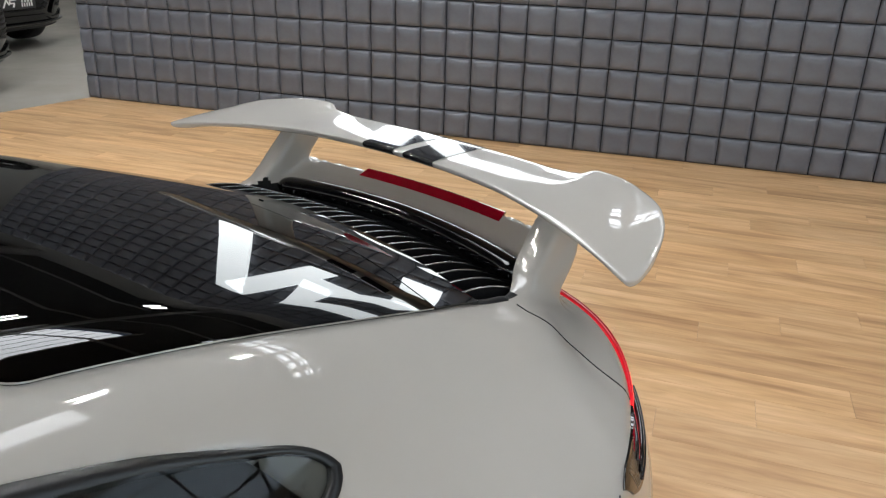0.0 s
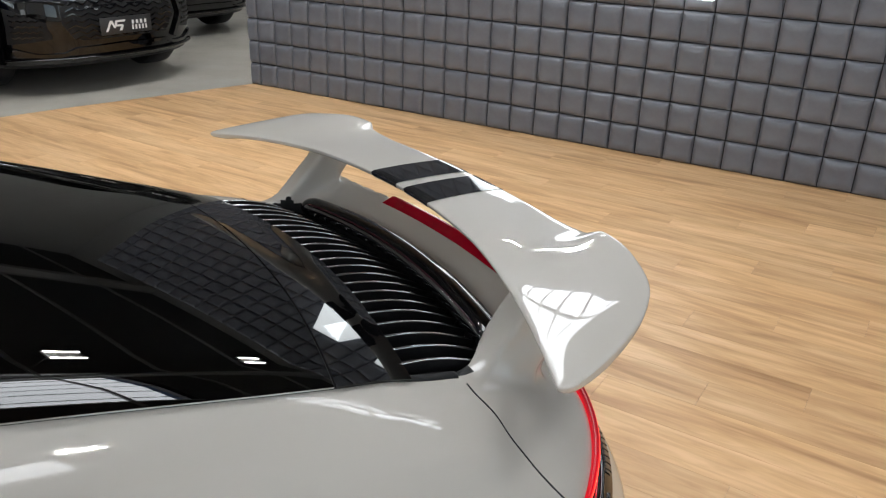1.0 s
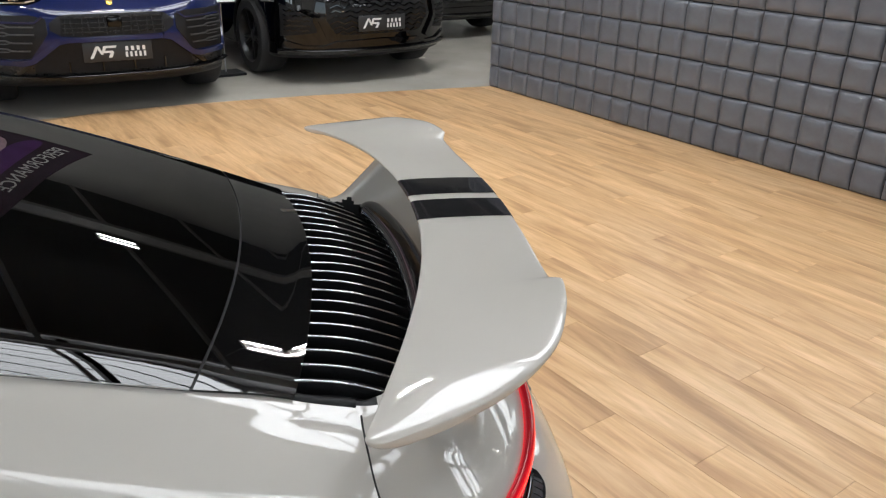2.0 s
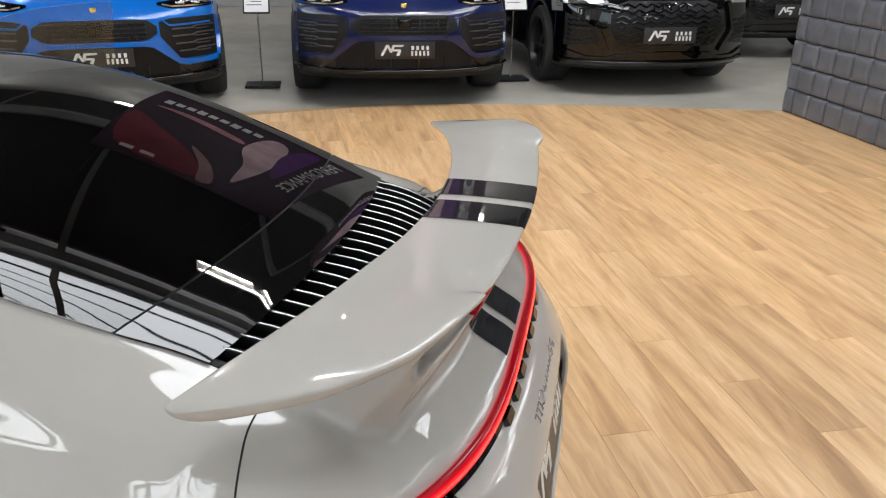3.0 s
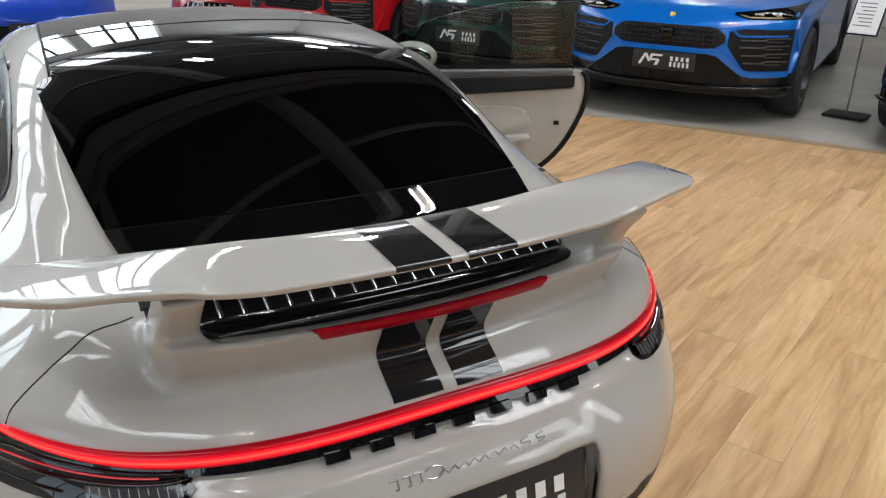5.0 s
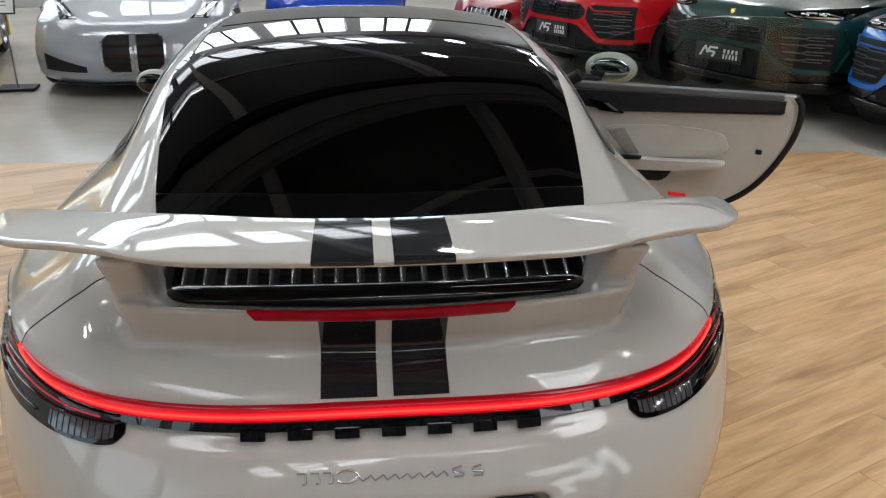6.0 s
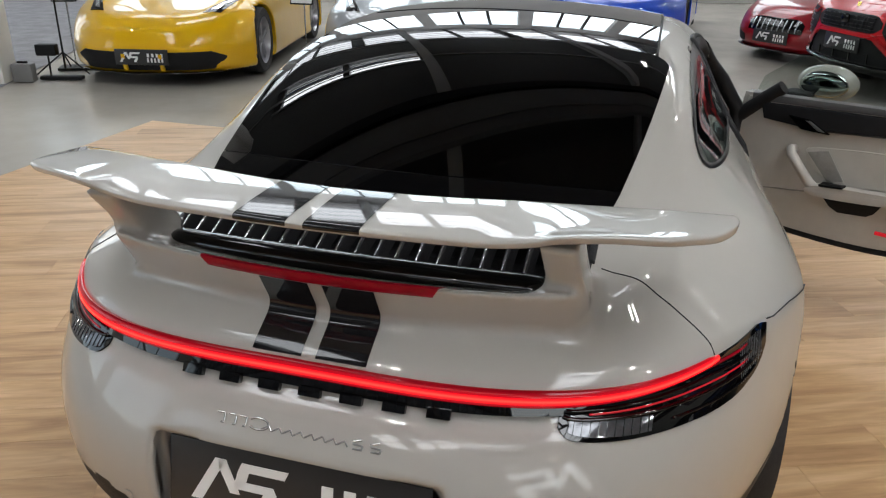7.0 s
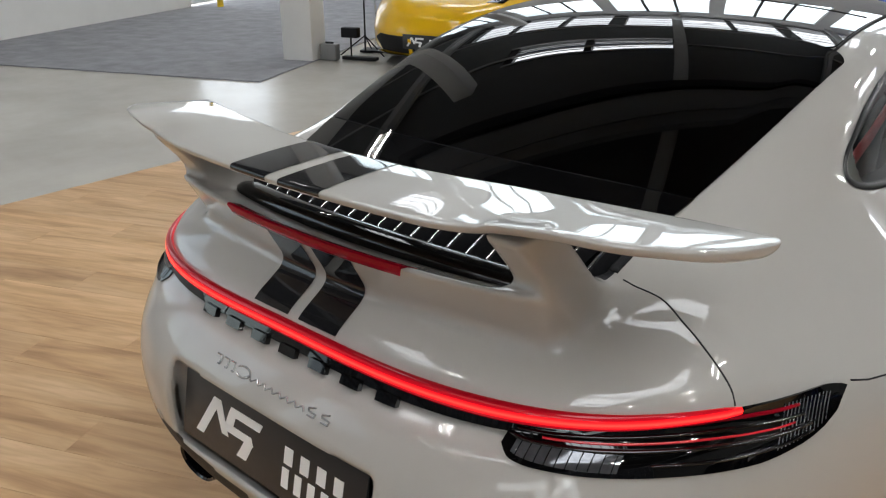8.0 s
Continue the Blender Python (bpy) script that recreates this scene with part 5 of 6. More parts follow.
def front_patch(name, solid, x0, x1, lo, hi, material, parent, lift=0.006, label="", n=14):
    """A panel on a car's face between two lines of height, given as (x, z) keys."""
    x = np.linspace(x0, x1, n)
    zl, zh = prof(*lo)(x), prof(*hi)(x)
    v = np.linspace(0, 1, 6)[:, None]
    G = front_on(solid, x[None] + 0 * v, zl[None] + (zh - zl)[None] * v, lift)[::-1]
    return part(name, grid_mesh(name, G, material, thick=0.01), None, parent, label)


def top_patch(name, solid, corners, material, parent, label="", lift=0.006):
    """A panel on a car's upper skin between four (x, y) corners."""
    a, b, c, d = (np.array(q) for q in corners)
    u, v = np.linspace(0, 1, 12)[:, None, None], np.linspace(0, 1, 8)[None, :, None]
    Q = (a * (1 - v) + b * v) * (1 - u) + (d * (1 - v) + c * v) * u
    x, y = Q[:, :, 0], Q[:, :, 1]
    z = root(lambda w: solid(x, y, w), np.full(x.shape, 1.3), np.full(x.shape, 0.3))
    P = np.stack([x, y, z], -1)
    g = gradient_of(solid, P.reshape(-1, 3))
    g /= np.linalg.norm(g, axis=1)[:, None]
    P = P + lift * g.reshape(P.shape)
    return part(name, grid_mesh(name, P if corners[0][0] < 0 else P[:, ::-1], material, thick=0.012), None, parent, label)


def face_bar(name, solid, pts, r, material, parent, lift=0.008, flat=0.6):
    P = np.array(pts, float)
    t = np.linspace(0, 1, len(P))
    s = np.linspace(0, 1, max(8, 6 * len(P)))
    x, z = np.interp(s, t, P[:, 0]), np.interp(s, t, P[:, 1])
    return part(name, tube(name, front_on(solid, x, z, lift), r, material, square=True), None, parent)


def arch_lip(c, solid, wy, zc, r, s, material):
    """The rolled edge of a wheel arch."""
    t = np.linspace(-0.25, math.pi + 0.25, 30)
    y, z = wy + r * np.cos(t), zc + r * np.sin(t)
    x = root(lambda q: solid(q * s, wy + (r + 0.03) * np.cos(t), zc + (r + 0.03) * np.sin(t)), np.full(30, 1.15), np.full(30, 0.62))
    part("arch_lip", tube("arch_lip", np.stack([s * (x - 0.006), y, z], -1), 0.014, material), None, c)


def wheels_for(c, solid, rows, r, w, mat, half):
    for s in (-1, 1):
        for y in rows:
            wheel(c, (s * half, y, r), r, w, mat, side=s)


def plate_on(c, solid, z, w=0.52, tilt=90):
    p = front_on(solid, np.array([0.0]), np.array([z]), 0.02)[0]
    return dealer_plate(c, Matrix.Translation((0, p[1], z)) @ pose(0, 0, 0, tilt, 0, 180), w, 0.148)


def big_suv(name, label, m, paint, trim, plain=False):
    """A large wedge-nosed SUV with Y-shaped side intakes."""
    c = thing(name, label, "car", m, group="cars in the showroom row")
    f = suv_solid
    C = SUV_P[SUV_Q].mean(1)
    under = C[:, 2] < 0.30
    chin = ~under & (C[:, 2] < 0.45) & (C[:, 1] > -0.52)
    part("body", sub_mesh("body", SUV_P, SUV_Q, ~SUV_GLASS & ~under & ~chin, paint), None, c)
    part("lower_bumper", sub_mesh("lower_bumper", SUV_P, SUV_Q, chin, SATIN_BLACK), None, c, "black plastic lower bumper")
    part("underbody", sub_mesh("underbody", SUV_P, SUV_Q, under, BLACK_MATT), None, c)
    part("glazing", sub_mesh("glazing", SUV_P, SUV_Q, SUV_GLASS, BLACK_GLOSS), None, c, "dark tinted windows")
    grille = front_patch("grille", f, -0.46, 0.46, ((-0.46, 0.69), (-0.36, 0.638), (0.36, 0.638), (0.46, 0.69)), ((-0.46, 0.745), (-0.36, 0.80), (0.36, 0.80), (0.46, 0.745)), BLACK_MATT, c, label="black honeycomb grille")
    for z in (0.668, 0.70, 0.735, 0.77):
        face_bar("grille_bar", f, ((-0.38, z), (0.38, z)), 0.0045, SATIN_BLACK, grille, lift=0.012)
    for k in range(13):
        face_bar("grille_bar", f, ((-0.36 + 0.06 * k, 0.650), (-0.345 + 0.06 * k if k % 2 else -0.375 + 0.06 * k, 0.785)), 0.0035, SATIN_BLACK, grille, lift=0.012)
    part("radar_cover", box(bmesh.new(), 0, float(front_on(f, np.array([0.0]), np.array([0.745]))[0][1]) + 0.02, 0.745, 0.11, 0.03, 0.09, bevel=0.02), BLACK_GLOSS, grille, smooth=40)
    for s in (-1, 1):
        lo = ((0.48, 0.665), (0.56, 0.56), (0.63, 0.475), (0.92, 0.475)) if s > 0 else ((-0.92, 0.475), (-0.63, 0.475), (-0.56, 0.56), (-0.48, 0.665))
        hi = ((0.48, 0.775), (0.60, 0.80), (0.92, 0.80)) if s > 0 else ((-0.92, 0.80), (-0.60, 0.80), (-0.48, 0.775))
        intake = front_patch("side_intake", f, min(s * 0.48, s * 0.92), max(s * 0.48, s * 0.92), lo, hi, BLACK_MATT, c, label="black Y-shaped side intake")
        face_bar("colour_fin", f, ((s * 0.50, 0.790), (s * 0.56, 0.745), (s * 0.88, 0.750)), 0.007, paint, intake)
        for z in (0.540, 0.600, 0.660, 0.715):
            face_bar("intake_bar", f, ((s * (0.57 + 0.35 * (0.66 - z) * (z < 0.66)), z), (s * 0.73, z), (s * 0.76, z + 0.014), (s * 0.90, z + 0.014)), 0.0052, INTAKE_GREY, intake, lift=0.014)
            face_bar("intake_bar", f, ((s * 0.73, z), (s * 0.76, z - 0.010), (s * 0.86, z - 0.010)), 0.0034, INTAKE_GREY, intake, lift=0.014)
        face_bar("colour_bar", f, ((s * 0.36, 0.614), (s * 0.42, 0.606), (s * 0.60, 0.462), (s * 0.66, 0.445), (s * 0.91, 0.455)), 0.021, paint, c)
        face_bar("colour_bar", f, ((s * 0.93, 0.455), (s * 0.95, 0.62), (s * 0.93, 0.80)), 0.014, paint, c)
        face_bar("lower_blade", f, ((s * 0.47, 0.555), (s * 0.66, 0.40), (s * 0.74, 0.345)), 0.014, BLACK_GLOSS, c)
        lamp = front_patch("headlamp", f, min(s * 0.48, s * 0.93), max(s * 0.48, s * 0.93), ((0.48, 0.895), (0.60, 0.868), (0.93, 0.872)) if s > 0 else ((-0.93, 0.872), (-0.60, 0.868), (-0.48, 0.895)), ((0.48, 0.91), (0.93, 0.965)) if s > 0 else ((-0.93, 0.965), (-0.48, 0.91)), BLACK_GLOSS, c, label="slim dark headlamp")
        face_bar("lamp_blade", f, ((s * 0.52, 0.893), (s * 0.60, 0.878), (s * 0.90, 0.882)), 0.0060, CHROME, lamp, lift=0.012)
        face_bar("lamp_blade", f, ((s * 0.90, 0.890), (s * 0.80, 0.912), (s * 0.66, 0.910)), 0.0050, CHROME, lamp, lift=0.012)
        for k in (0.66, 0.78):
            p = front_on(f, np.array([s * k]), np.array([0.900]), 0.010)[0]
            part("lamp_insert", box(bmesh.new(), p[0], p[1], p[2], 0.075, 0.02, 0.020, bevel=0.006, m=None), CHROME, lamp, smooth=40)
    face_bar("colour_bar", f, ((-0.38, 0.612), (0.0, 0.616), (0.38, 0.612)), 0.016, paint, c)
    low = front_patch("lower_intake", f, -0.60, 0.60, ((-0.60, 0.36), (0.60, 0.36)), ((-0.60, 0.42), (-0.44, 0.595), (0.44, 0.595), (0.60, 0.42)), BLACK_MATT, c, label="black lower intake")
    for x in (-0.36, -0.12, 0.12, 0.36):
        face_bar("fin", f, ((x, 0.365), (x, 0.45)), 0.006, BLACK_GLOSS, low, lift=0.02)
    x = np.linspace(-0.93, 0.93, 40)
    P = front_on(f, x, np.full(40, 0.335) + 0.03 * np.abs(x) ** 4, 0.02)
    part("splitter", sweep("splitter", P, 0.035, 0.014, BLACK_GLOSS, n=10), None, c, "black front splitter")
    bm = bmesh.new()
    p = front_on(f, np.array([0.0]), np.array([0.865]), 0.004)[0]
    prism(bm, ((0, -0.028), (0.022, -0.005), (0.024, 0.025), (-0.024, 0.025), (-0.022, -0.005)), 0, 0.004, Matrix.Translation(p) @ pose(0, 0, 0, 68, 0, 180))
    part("emblem", bm, GOLD, c, "small gold shield emblem")
    plate_on(c, f, 0.515)
    wheels_for(c, f, (-0.98, -3.98), 0.38, 0.29, RIM_DARK, 0.86)
    for s in (-1, 1):
        arch_lip(c, f, -0.98, 0.38, 0.43, s, BLACK_MATT)
    for s in (-1, 1):
        bm = bmesh.new()
        bmesh.ops.create_uvsphere(bm, u_segments=16, v_segments=10, radius=1.0, matrix=Matrix.Translation((s * 1.06, -1.75, 1.12)) @ Matrix.Diagonal((0.12, 0.08, 0.08, 1)))
        box(bm, s * 0.95, -1.76, 1.08, 0.16, 0.06, 0.03)
        part("door_mirror", bm, BLACK_GLOSS, c, smooth=50)
    return c


def grille_suv(name, label, m, paint, grille_front=True):
    """A large black SUV with one wide octagonal honeycomb grille."""
    c = thing(name, label, "car", m, group="cars in the showroom row")
    f = suv_solid
    C = SUV_P[SUV_Q].mean(1)
    under = C[:, 2] < 0.28
    part("body", sub_mesh("body", SUV_P, SUV_Q, ~SUV_GLASS & ~under, paint), None, c)
    part("underbody", sub_mesh("underbody", SUV_P, SUV_Q, under, BLACK_MATT), None, c)
    part("glazing", sub_mesh("glazing", SUV_P, SUV_Q, SUV_GLASS, BLACK_GLOSS), None, c, "dark tinted windows")
    g = front_patch("grille", f, -0.56, 0.56, ((-0.56, 0.62), (-0.44, 0.475), (0.44, 0.475), (0.56, 0.62)), ((-0.56, 0.78), (-0.42, 0.875), (0.42, 0.875), (0.56, 0.78)), BLACK_MATT, c, label="black honeycomb grille")
    for i in range(8):
        z = 0.50 + 0.048 * i
        w = 0.44 + 0.10 * math.sin(math.pi * (i + 0.5) / 8)
        zig = [(-w + 2 * w * k / 16, z + (0.014 if k % 2 else -0.014)) for k in range(17)]
        face_bar("grille_bar", f, zig, 0.0055, BLACK_GLOSS, g)
    for k in range(4):
        p = front_on(f, np.array([-0.12 + 0.08 * k]), np.array([0.815]), 0.014)[0]
        bm = bmesh.new()
        lathe(bm, ((0.048, 0), (0.048, 0.008), (0.038, 0.008), (0.038, 0), (0.048, 0)), 20, Matrix.Translation(p) @ pose(0, 0, 0, -90, 0, 0))
        part("emblem_ring", bm, BLACK_GLOSS, g)
    for s in (-1, 1):
        it = front_patch("side_intake", f, min(s * 0.64, s * 0.92), max(s * 0.64, s * 0.92), ((0.64, 0.50), (0.92, 0.46)) if s > 0 else ((-0.92, 0.46), (-0.64, 0.50)), ((0.64, 0.62), (0.92, 0.76)) if s > 0 else ((-0.92, 0.76), (-0.64, 0.62)), BLACK_MATT, c, label="black side intake")
        for i in range(5):
            z = 0.52 + 0.045 * i
            face_bar("intake_bar", f, [(s * (0.70 + 0.022 * k), z + (0.008 if k % 2 else -0.008)) for k in range(10)], 0.005, BLACK_GLOSS, it)
        lamp = front_patch("headlamp", f, min(s * 0.58, s * 0.94), max(s * 0.58, s * 0.94), ((0.58, 0.86), (0.94, 0.84)) if s > 0 else ((-0.94, 0.84), (-0.58, 0.86)), ((0.58, 0.90), (0.94, 0.94)) if s > 0 else ((-0.94, 0.94), (-0.58, 0.90)), CHROME, c, label="bright headlamp")
        face_bar("blade", f, ((s * 0.60, 0.86), (s * 0.66, 0.62), (s * 0.56, 0.42)), 0.022, paint, c)
        face_bar("lower_lip", f, ((s * 0.93, 0.42), (s * 0.74, 0.36), (s * 0.56, 0.36), (s * 0.46, 0.40), (0.0, 0.41)), 0.014, BLACK_GLOSS, c)
    x = np.linspace(-0.93, 0.93, 40)
    part("splitter", sweep("splitter", front_on(f, x, np.full(40, 0.325), 0.012), 0.03, 0.016, BLACK_GLOSS, n=10), None, c, "gloss black front splitter")
    plate_on(c, f, 0.58)
    wheels_for(c, f, (-0.98, -3.98), 0.38, 0.29, RIM_DARK, 0.86)
    for s in (-1, 1):
        arch_lip(c, f, -0.98, 0.38, 0.43, s, BLACK_MATT)
    return c


def low_coupe(name, label, m, paint, rim, style):
    """A low sports car; style: how its nose opens."""
    c = thing(name, label, "car", m, group="cars in the showroom row")
    f = coupe_solid
    C = LOW_P[LOW_Q].mean(1)
    under = C[:, 2] < 0.138
    part("body", sub_mesh("body", LOW_P, LOW_Q, ~LOW_GLASS & ~under, paint), None, c)
    part("underbody", sub_mesh("underbody", LOW_P, LOW_Q, under, BLACK_MATT), None, c)
    part("glazing", sub_mesh("glazing", LOW_P, LOW_Q, LOW_GLASS, BLACK_GLOSS), None, c, "dark windows")
    for s in (-1, 1):
        lamp = top_patch("headlamp", f, ((s * 0.50, -0.40), (s * 0.66, -0.46), (s * 0.80, -0.98), (s * 0.75, -0.95)), BLACK_GLOSS, c, "dark swept headlamp")
        top_patch("lamp_insert", f, ((s * 0.56, -0.46), (s * 0.62, -0.49), (s * 0.74, -0.82), (s * 0.71, -0.80)), CHROME, lamp, "", 0.012)
    if style == "wide":
        g = front_patch("lower_intake", f, -0.74, 0.74, ((-0.74, 0.27), (-0.62, 0.17), (0.62, 0.17), (0.74, 0.27)), ((-0.74, 0.29), (-0.64, 0.345), (0.64, 0.345), (0.74, 0.29)), BLACK_MATT, c, label="wide black lower intake")
        for x in (-0.18, 0.18):
            face_bar("strut", f, ((x, 0.18), (x, 0.33)), 0.018, paint, g, lift=0.012)
        plate_on(c, f, 0.30)
    elif style == "kidney":
        for s in (-1, 1):
            k = front_patch("grille", f, min(s * 0.02, s * 0.27), max(s * 0.02, s * 0.27), ((0.02, 0.25), (0.20, 0.25), (0.27, 0.33)) if s > 0 else ((-0.27, 0.33), (-0.20, 0.25), (-0.02, 0.25)), ((0.02, 0.57), (0.22, 0.57), (0.27, 0.52)) if s > 0 else ((-0.27, 0.52), (-0.22, 0.57), (-0.02, 0.57)), BLACK_MATT, c, label="tall black grille half")
            for z in (0.32, 0.40, 0.48):
                face_bar("grille_bar", f, ((s * 0.04, z), (s * 0.25, z)), 0.010, BLACK_GLOSS, k)
            face_bar("grille_frame", f, ((s * 0.02, 0.57), (s * 0.02, 0.25), (s * 0.20, 0.25), (s * 0.27, 0.33), (s * 0.27, 0.52), (s * 0.22, 0.57), (s * 0.02, 0.57)), 0.010, STEEL, k)
            front_patch("side_intake", f, min(s * 0.42, s * 0.82), max(s * 0.42, s * 0.82), ((0.42, 0.25), (0.82, 0.24)) if s > 0 else ((-0.82, 0.24), (-0.42, 0.25)), ((0.42, 0.30), (0.82, 0.39)) if s > 0 else ((-0.82, 0.39), (-0.42, 0.30)), BLACK_MATT, c, label="black side intake")
    else:
        g = front_patch("grille", f, -0.40, 0.40, ((-0.40, 0.36), (0.40, 0.36)), ((-0.40, 0.46), (-0.30, 0.52), (0.30, 0.52), (0.40, 0.46)), BLACK_GLOSS, c, label="black grille")
        for k in range(9):
            face_bar("grille_bar", f, ((-0.32 + 0.08 * k, 0.37), (-0.32 + 0.08 * k, 0.50)), 0.006, STEEL, g)
        for s in (-1, 1):
            front_patch("side_intake", f, min(s * 0.48, s * 0.84), max(s * 0.48, s * 0.84), ((0.48, 0.20), (0.84, 0.20)) if s > 0 else ((-0.84, 0.20), (-0.48, 0.20)), ((0.48, 0.28), (0.84, 0.36)) if s > 0 else ((-0.84, 0.36), (-0.48, 0.28)), BLACK_MATT, c, label="black side intake")
        plate_on(c, f, 0.30)
    x = np.linspace(-0.70, 0.70, 36)
    part("splitter", sweep("splitter", front_on(f, x, np.full(36, 0.155), 0.02), 0.035, 0.010, BLACK_GLOSS, n=10), None, c, "black front splitter")
    wheels_for(c, f, (-0.98, -3.62), 0.345, 0.25, rim, 0.82)
    for s in (-1, 1):
        arch_lip(c, f, -0.98, 0.345, 0.375, s, paint)
    for s in (-1, 1):
        bm = bmesh.new()
        bmesh.ops.create_uvsphere(bm, u_segments=16, v_segments=10, radius=1.0, matrix=Matrix.Translation((s * 0.98, -1.75, 0.95)) @ Matrix.Diagonal((0.11, 0.07, 0.06, 1)))
        box(bm, s * 0.86, -1.76, 0.92, 0.16, 0.05, 0.02)
        part("door_mirror", bm, paint, c, smooth=50)
    return c


SATIN_BLACK = pbr("satin_black", (0.005, 0.005, 0.0055), 0.28, vary=0.2, scale=12)
INTAKE_GREY = pbr("satin_grey_slat", (0.10, 0.10, 0.105), 0.30, metal=0.5, vary=0.1, scale=20)
GOLD = pbr("gold_emblem", (0.75, 0.52, 0.12), 0.25, metal=0.8)


def car_paint(name, color, rough=0.3):
    return pbr(name, color, rough, coat=1.0, vary=0.03, scale=4, spec=0.15)


NAVY, BLUE, GREEN, RED = car_paint("navy_paint", (0.001, 0.007, 0.060)), car_paint("bright_blue_paint", (0.0005, 0.13, 0.52)), car_paint("dark_green_paint", (0.006, 0.035, 0.030)), car_paint("red_paint", (0.52, 0.010, 0.016))
big_suv("suv", "dark navy blue SUV with a black dealer plate", heading(5.22, 1.81, -0.945, -0.33), NAVY, STEEL)
big_suv("suv", "bright blue SUV with black intakes and a gold emblem", heading(4.14, 4.04, -0.86, -0.51), BLUE, BLACK_GLOSS)
big_suv("suv", "dark green SUV standing beyond the open car door", heading(3.25, 5.95, -0.90, -0.44), GREEN, BLACK_GLOSS)
big_suv("suv", "red SUV with black lower bumper in the showroom row", heading(2.10, 7.65, -0.90, -0.44), RED, BLACK_GLOSS)
grille_suv("suv", "gloss black SUV with a wide honeycomb grille", heading(6.34, -0.46, -0.93, -0.36), BLACK_GLOSS)
grille_suv("suv", "black SUV standing behind the padded wall", heading(8.95, -2.05, -0.93, -0.36), BLACK_GLOSS)
low_coupe("sports_car", "bright yellow sports car with a wide black intake", heading(-4.36, 5.55, 0.24, -0.97), car_paint("yellow_paint", (0.80, 0.46, 0.004)), RIM_SILVER, "wide")
low_coupe("coupe", "silver grey coupe with tall twin grilles", heading(-2.05, 6.45, 0.13, -0.99), car_paint("silver_paint", (0.30, 0.32, 0.35), 0.25), RIM_DARK, "kidney")
low_coupe("sports_car", "dark red sports car with a slatted grille", heading(1.65, 9.6, -0.72, -0.69), car_paint("dark_red_paint", (0.30, 0.006, 0.014)), RIM_DARK, "slats")
low_coupe("sports_car", "blue sports car far down the showroom row", heading(-0.35, 9.6, -0.05, -1.0), car_paint("royal_blue_paint", (0.01, 0.07, 0.55)), RIM_DARK, "wide")


# ---- stands and small things ----
def price_stand(x, y, turn):
    st = thing("price_stand", "black price stand with a white framed sheet", "stand", pose(x, y, 0, 0, 0, turn), group="price stands")
    part("base_plate", box(bmesh.new(), 0, 0, 0.012, 0.34, 0.26, 0.024, bevel=0.005), BLACK_MATT, st)
    part("pole", cyl(bmesh.new(), (0, 0, 0.02), (0, 0, 0.80), 0.007, n=10), STEEL, st, smooth=50)
    m = Matrix.Translation((0, -0.02, 0.86)) @ pose(0, 0, 0, 62, 0, 0)
    board = part("board", box(bmesh.new(), 0, 0, 0, 0.25, 0.34, 0.010, bevel=0.003, m=m), BLACK_MATT, st)
    part("sheet", box(bmesh.new(), 0, 0, 0.007, 0.225, 0.315, 0.003, m=m), PAPER, board, "white printed sheet")
    bm = bmesh.new()
    for i in range(7):
        box(bm, -0.02 + 0.01 * (i % 3), 0.11 - 0.033 * i, 0.0095, 0.14 - 0.02 * (i % 3), 0.008, 0.001, m=m)
    part("lines_of_print", bm, INK, board)
    return st


STAND = price_stand(5.82, 3.44, -70)
for x, y, turn in ((6.82, 1.08, -66), (-3.32, 6.98, 8), (-5.72, 6.20, 30), (4.55, 5.75, -52)):
    copy_thing(STAND, pose(x, y, 0, 0, 0, turn))


def lamp_gear():
    """A thin black light stand with its small lamp head and a fan-like box by the column."""
    st = thing("light_stand", "thin black light stand on three legs beside the column", "light stand", pose(-5.62, 5.92, 0))
    part("mast", cyl(bmesh.new(), (0, 0, 0.05), (0, 0, 1.05), 0.011, 0.008, n=10), BLACK_MATT, st, smooth=50)
    for k in range(3):
        a = 2.1 * k
        part("leg", cyl(bmesh.new(), (0, 0, 0.22), (0.30 * math.cos(a), 0.30 * math.sin(a), 0.012), 0.008, n=8), BLACK_MATT, st, smooth=50)
    part("lamp_head", cyl(bmesh.new(), (0, 0, 0.80), (0, 0, 1.10), 0.030, n=14), BLACK_MATT, st, smooth=50)
    gear = thing("floor_spotlight", "small black floor spotlight lying beside the column", "spotlight", pose(-5.50, 5.58, 0, 0, 0, 20))
    part("housing", box(bmesh.new(), 0, 0, 0.30, 0.20, 0.10, 0.11, bevel=0.012), BLACK_MATT, gear, smooth=40)
    part("bracket", cyl(bmesh.new(), (0, 0, 0.0), (0, 0, 0.26), 0.010, n=8), BLACK_MATT, gear, smooth=50)
    part("foot", box(bmesh.new(), 0.10, 0.02, 0.02, 0.42, 0.10, 0.04, bevel=0.012), BLACK_MATT, gear, smooth=40)
    case = thing("equipment_case", "small grey equipment case on the concrete floor", "case", pose(-5.68, 5.42, 0, 0, 0, 20))
    part("shell", box(bmesh.new(), 0, 0, 0.09, 0.20, 0.12, 0.18, bevel=0.012), pbr("grey_case", (0.22, 0.22, 0.22), 0.5), case, smooth=40)
    part("case_handle", box(bmesh.new(), 0, 0, 0.19, 0.10, 0.02, 0.02, bevel=0.005), BLACK_MATT, case, smooth=40)


lamp_gear()


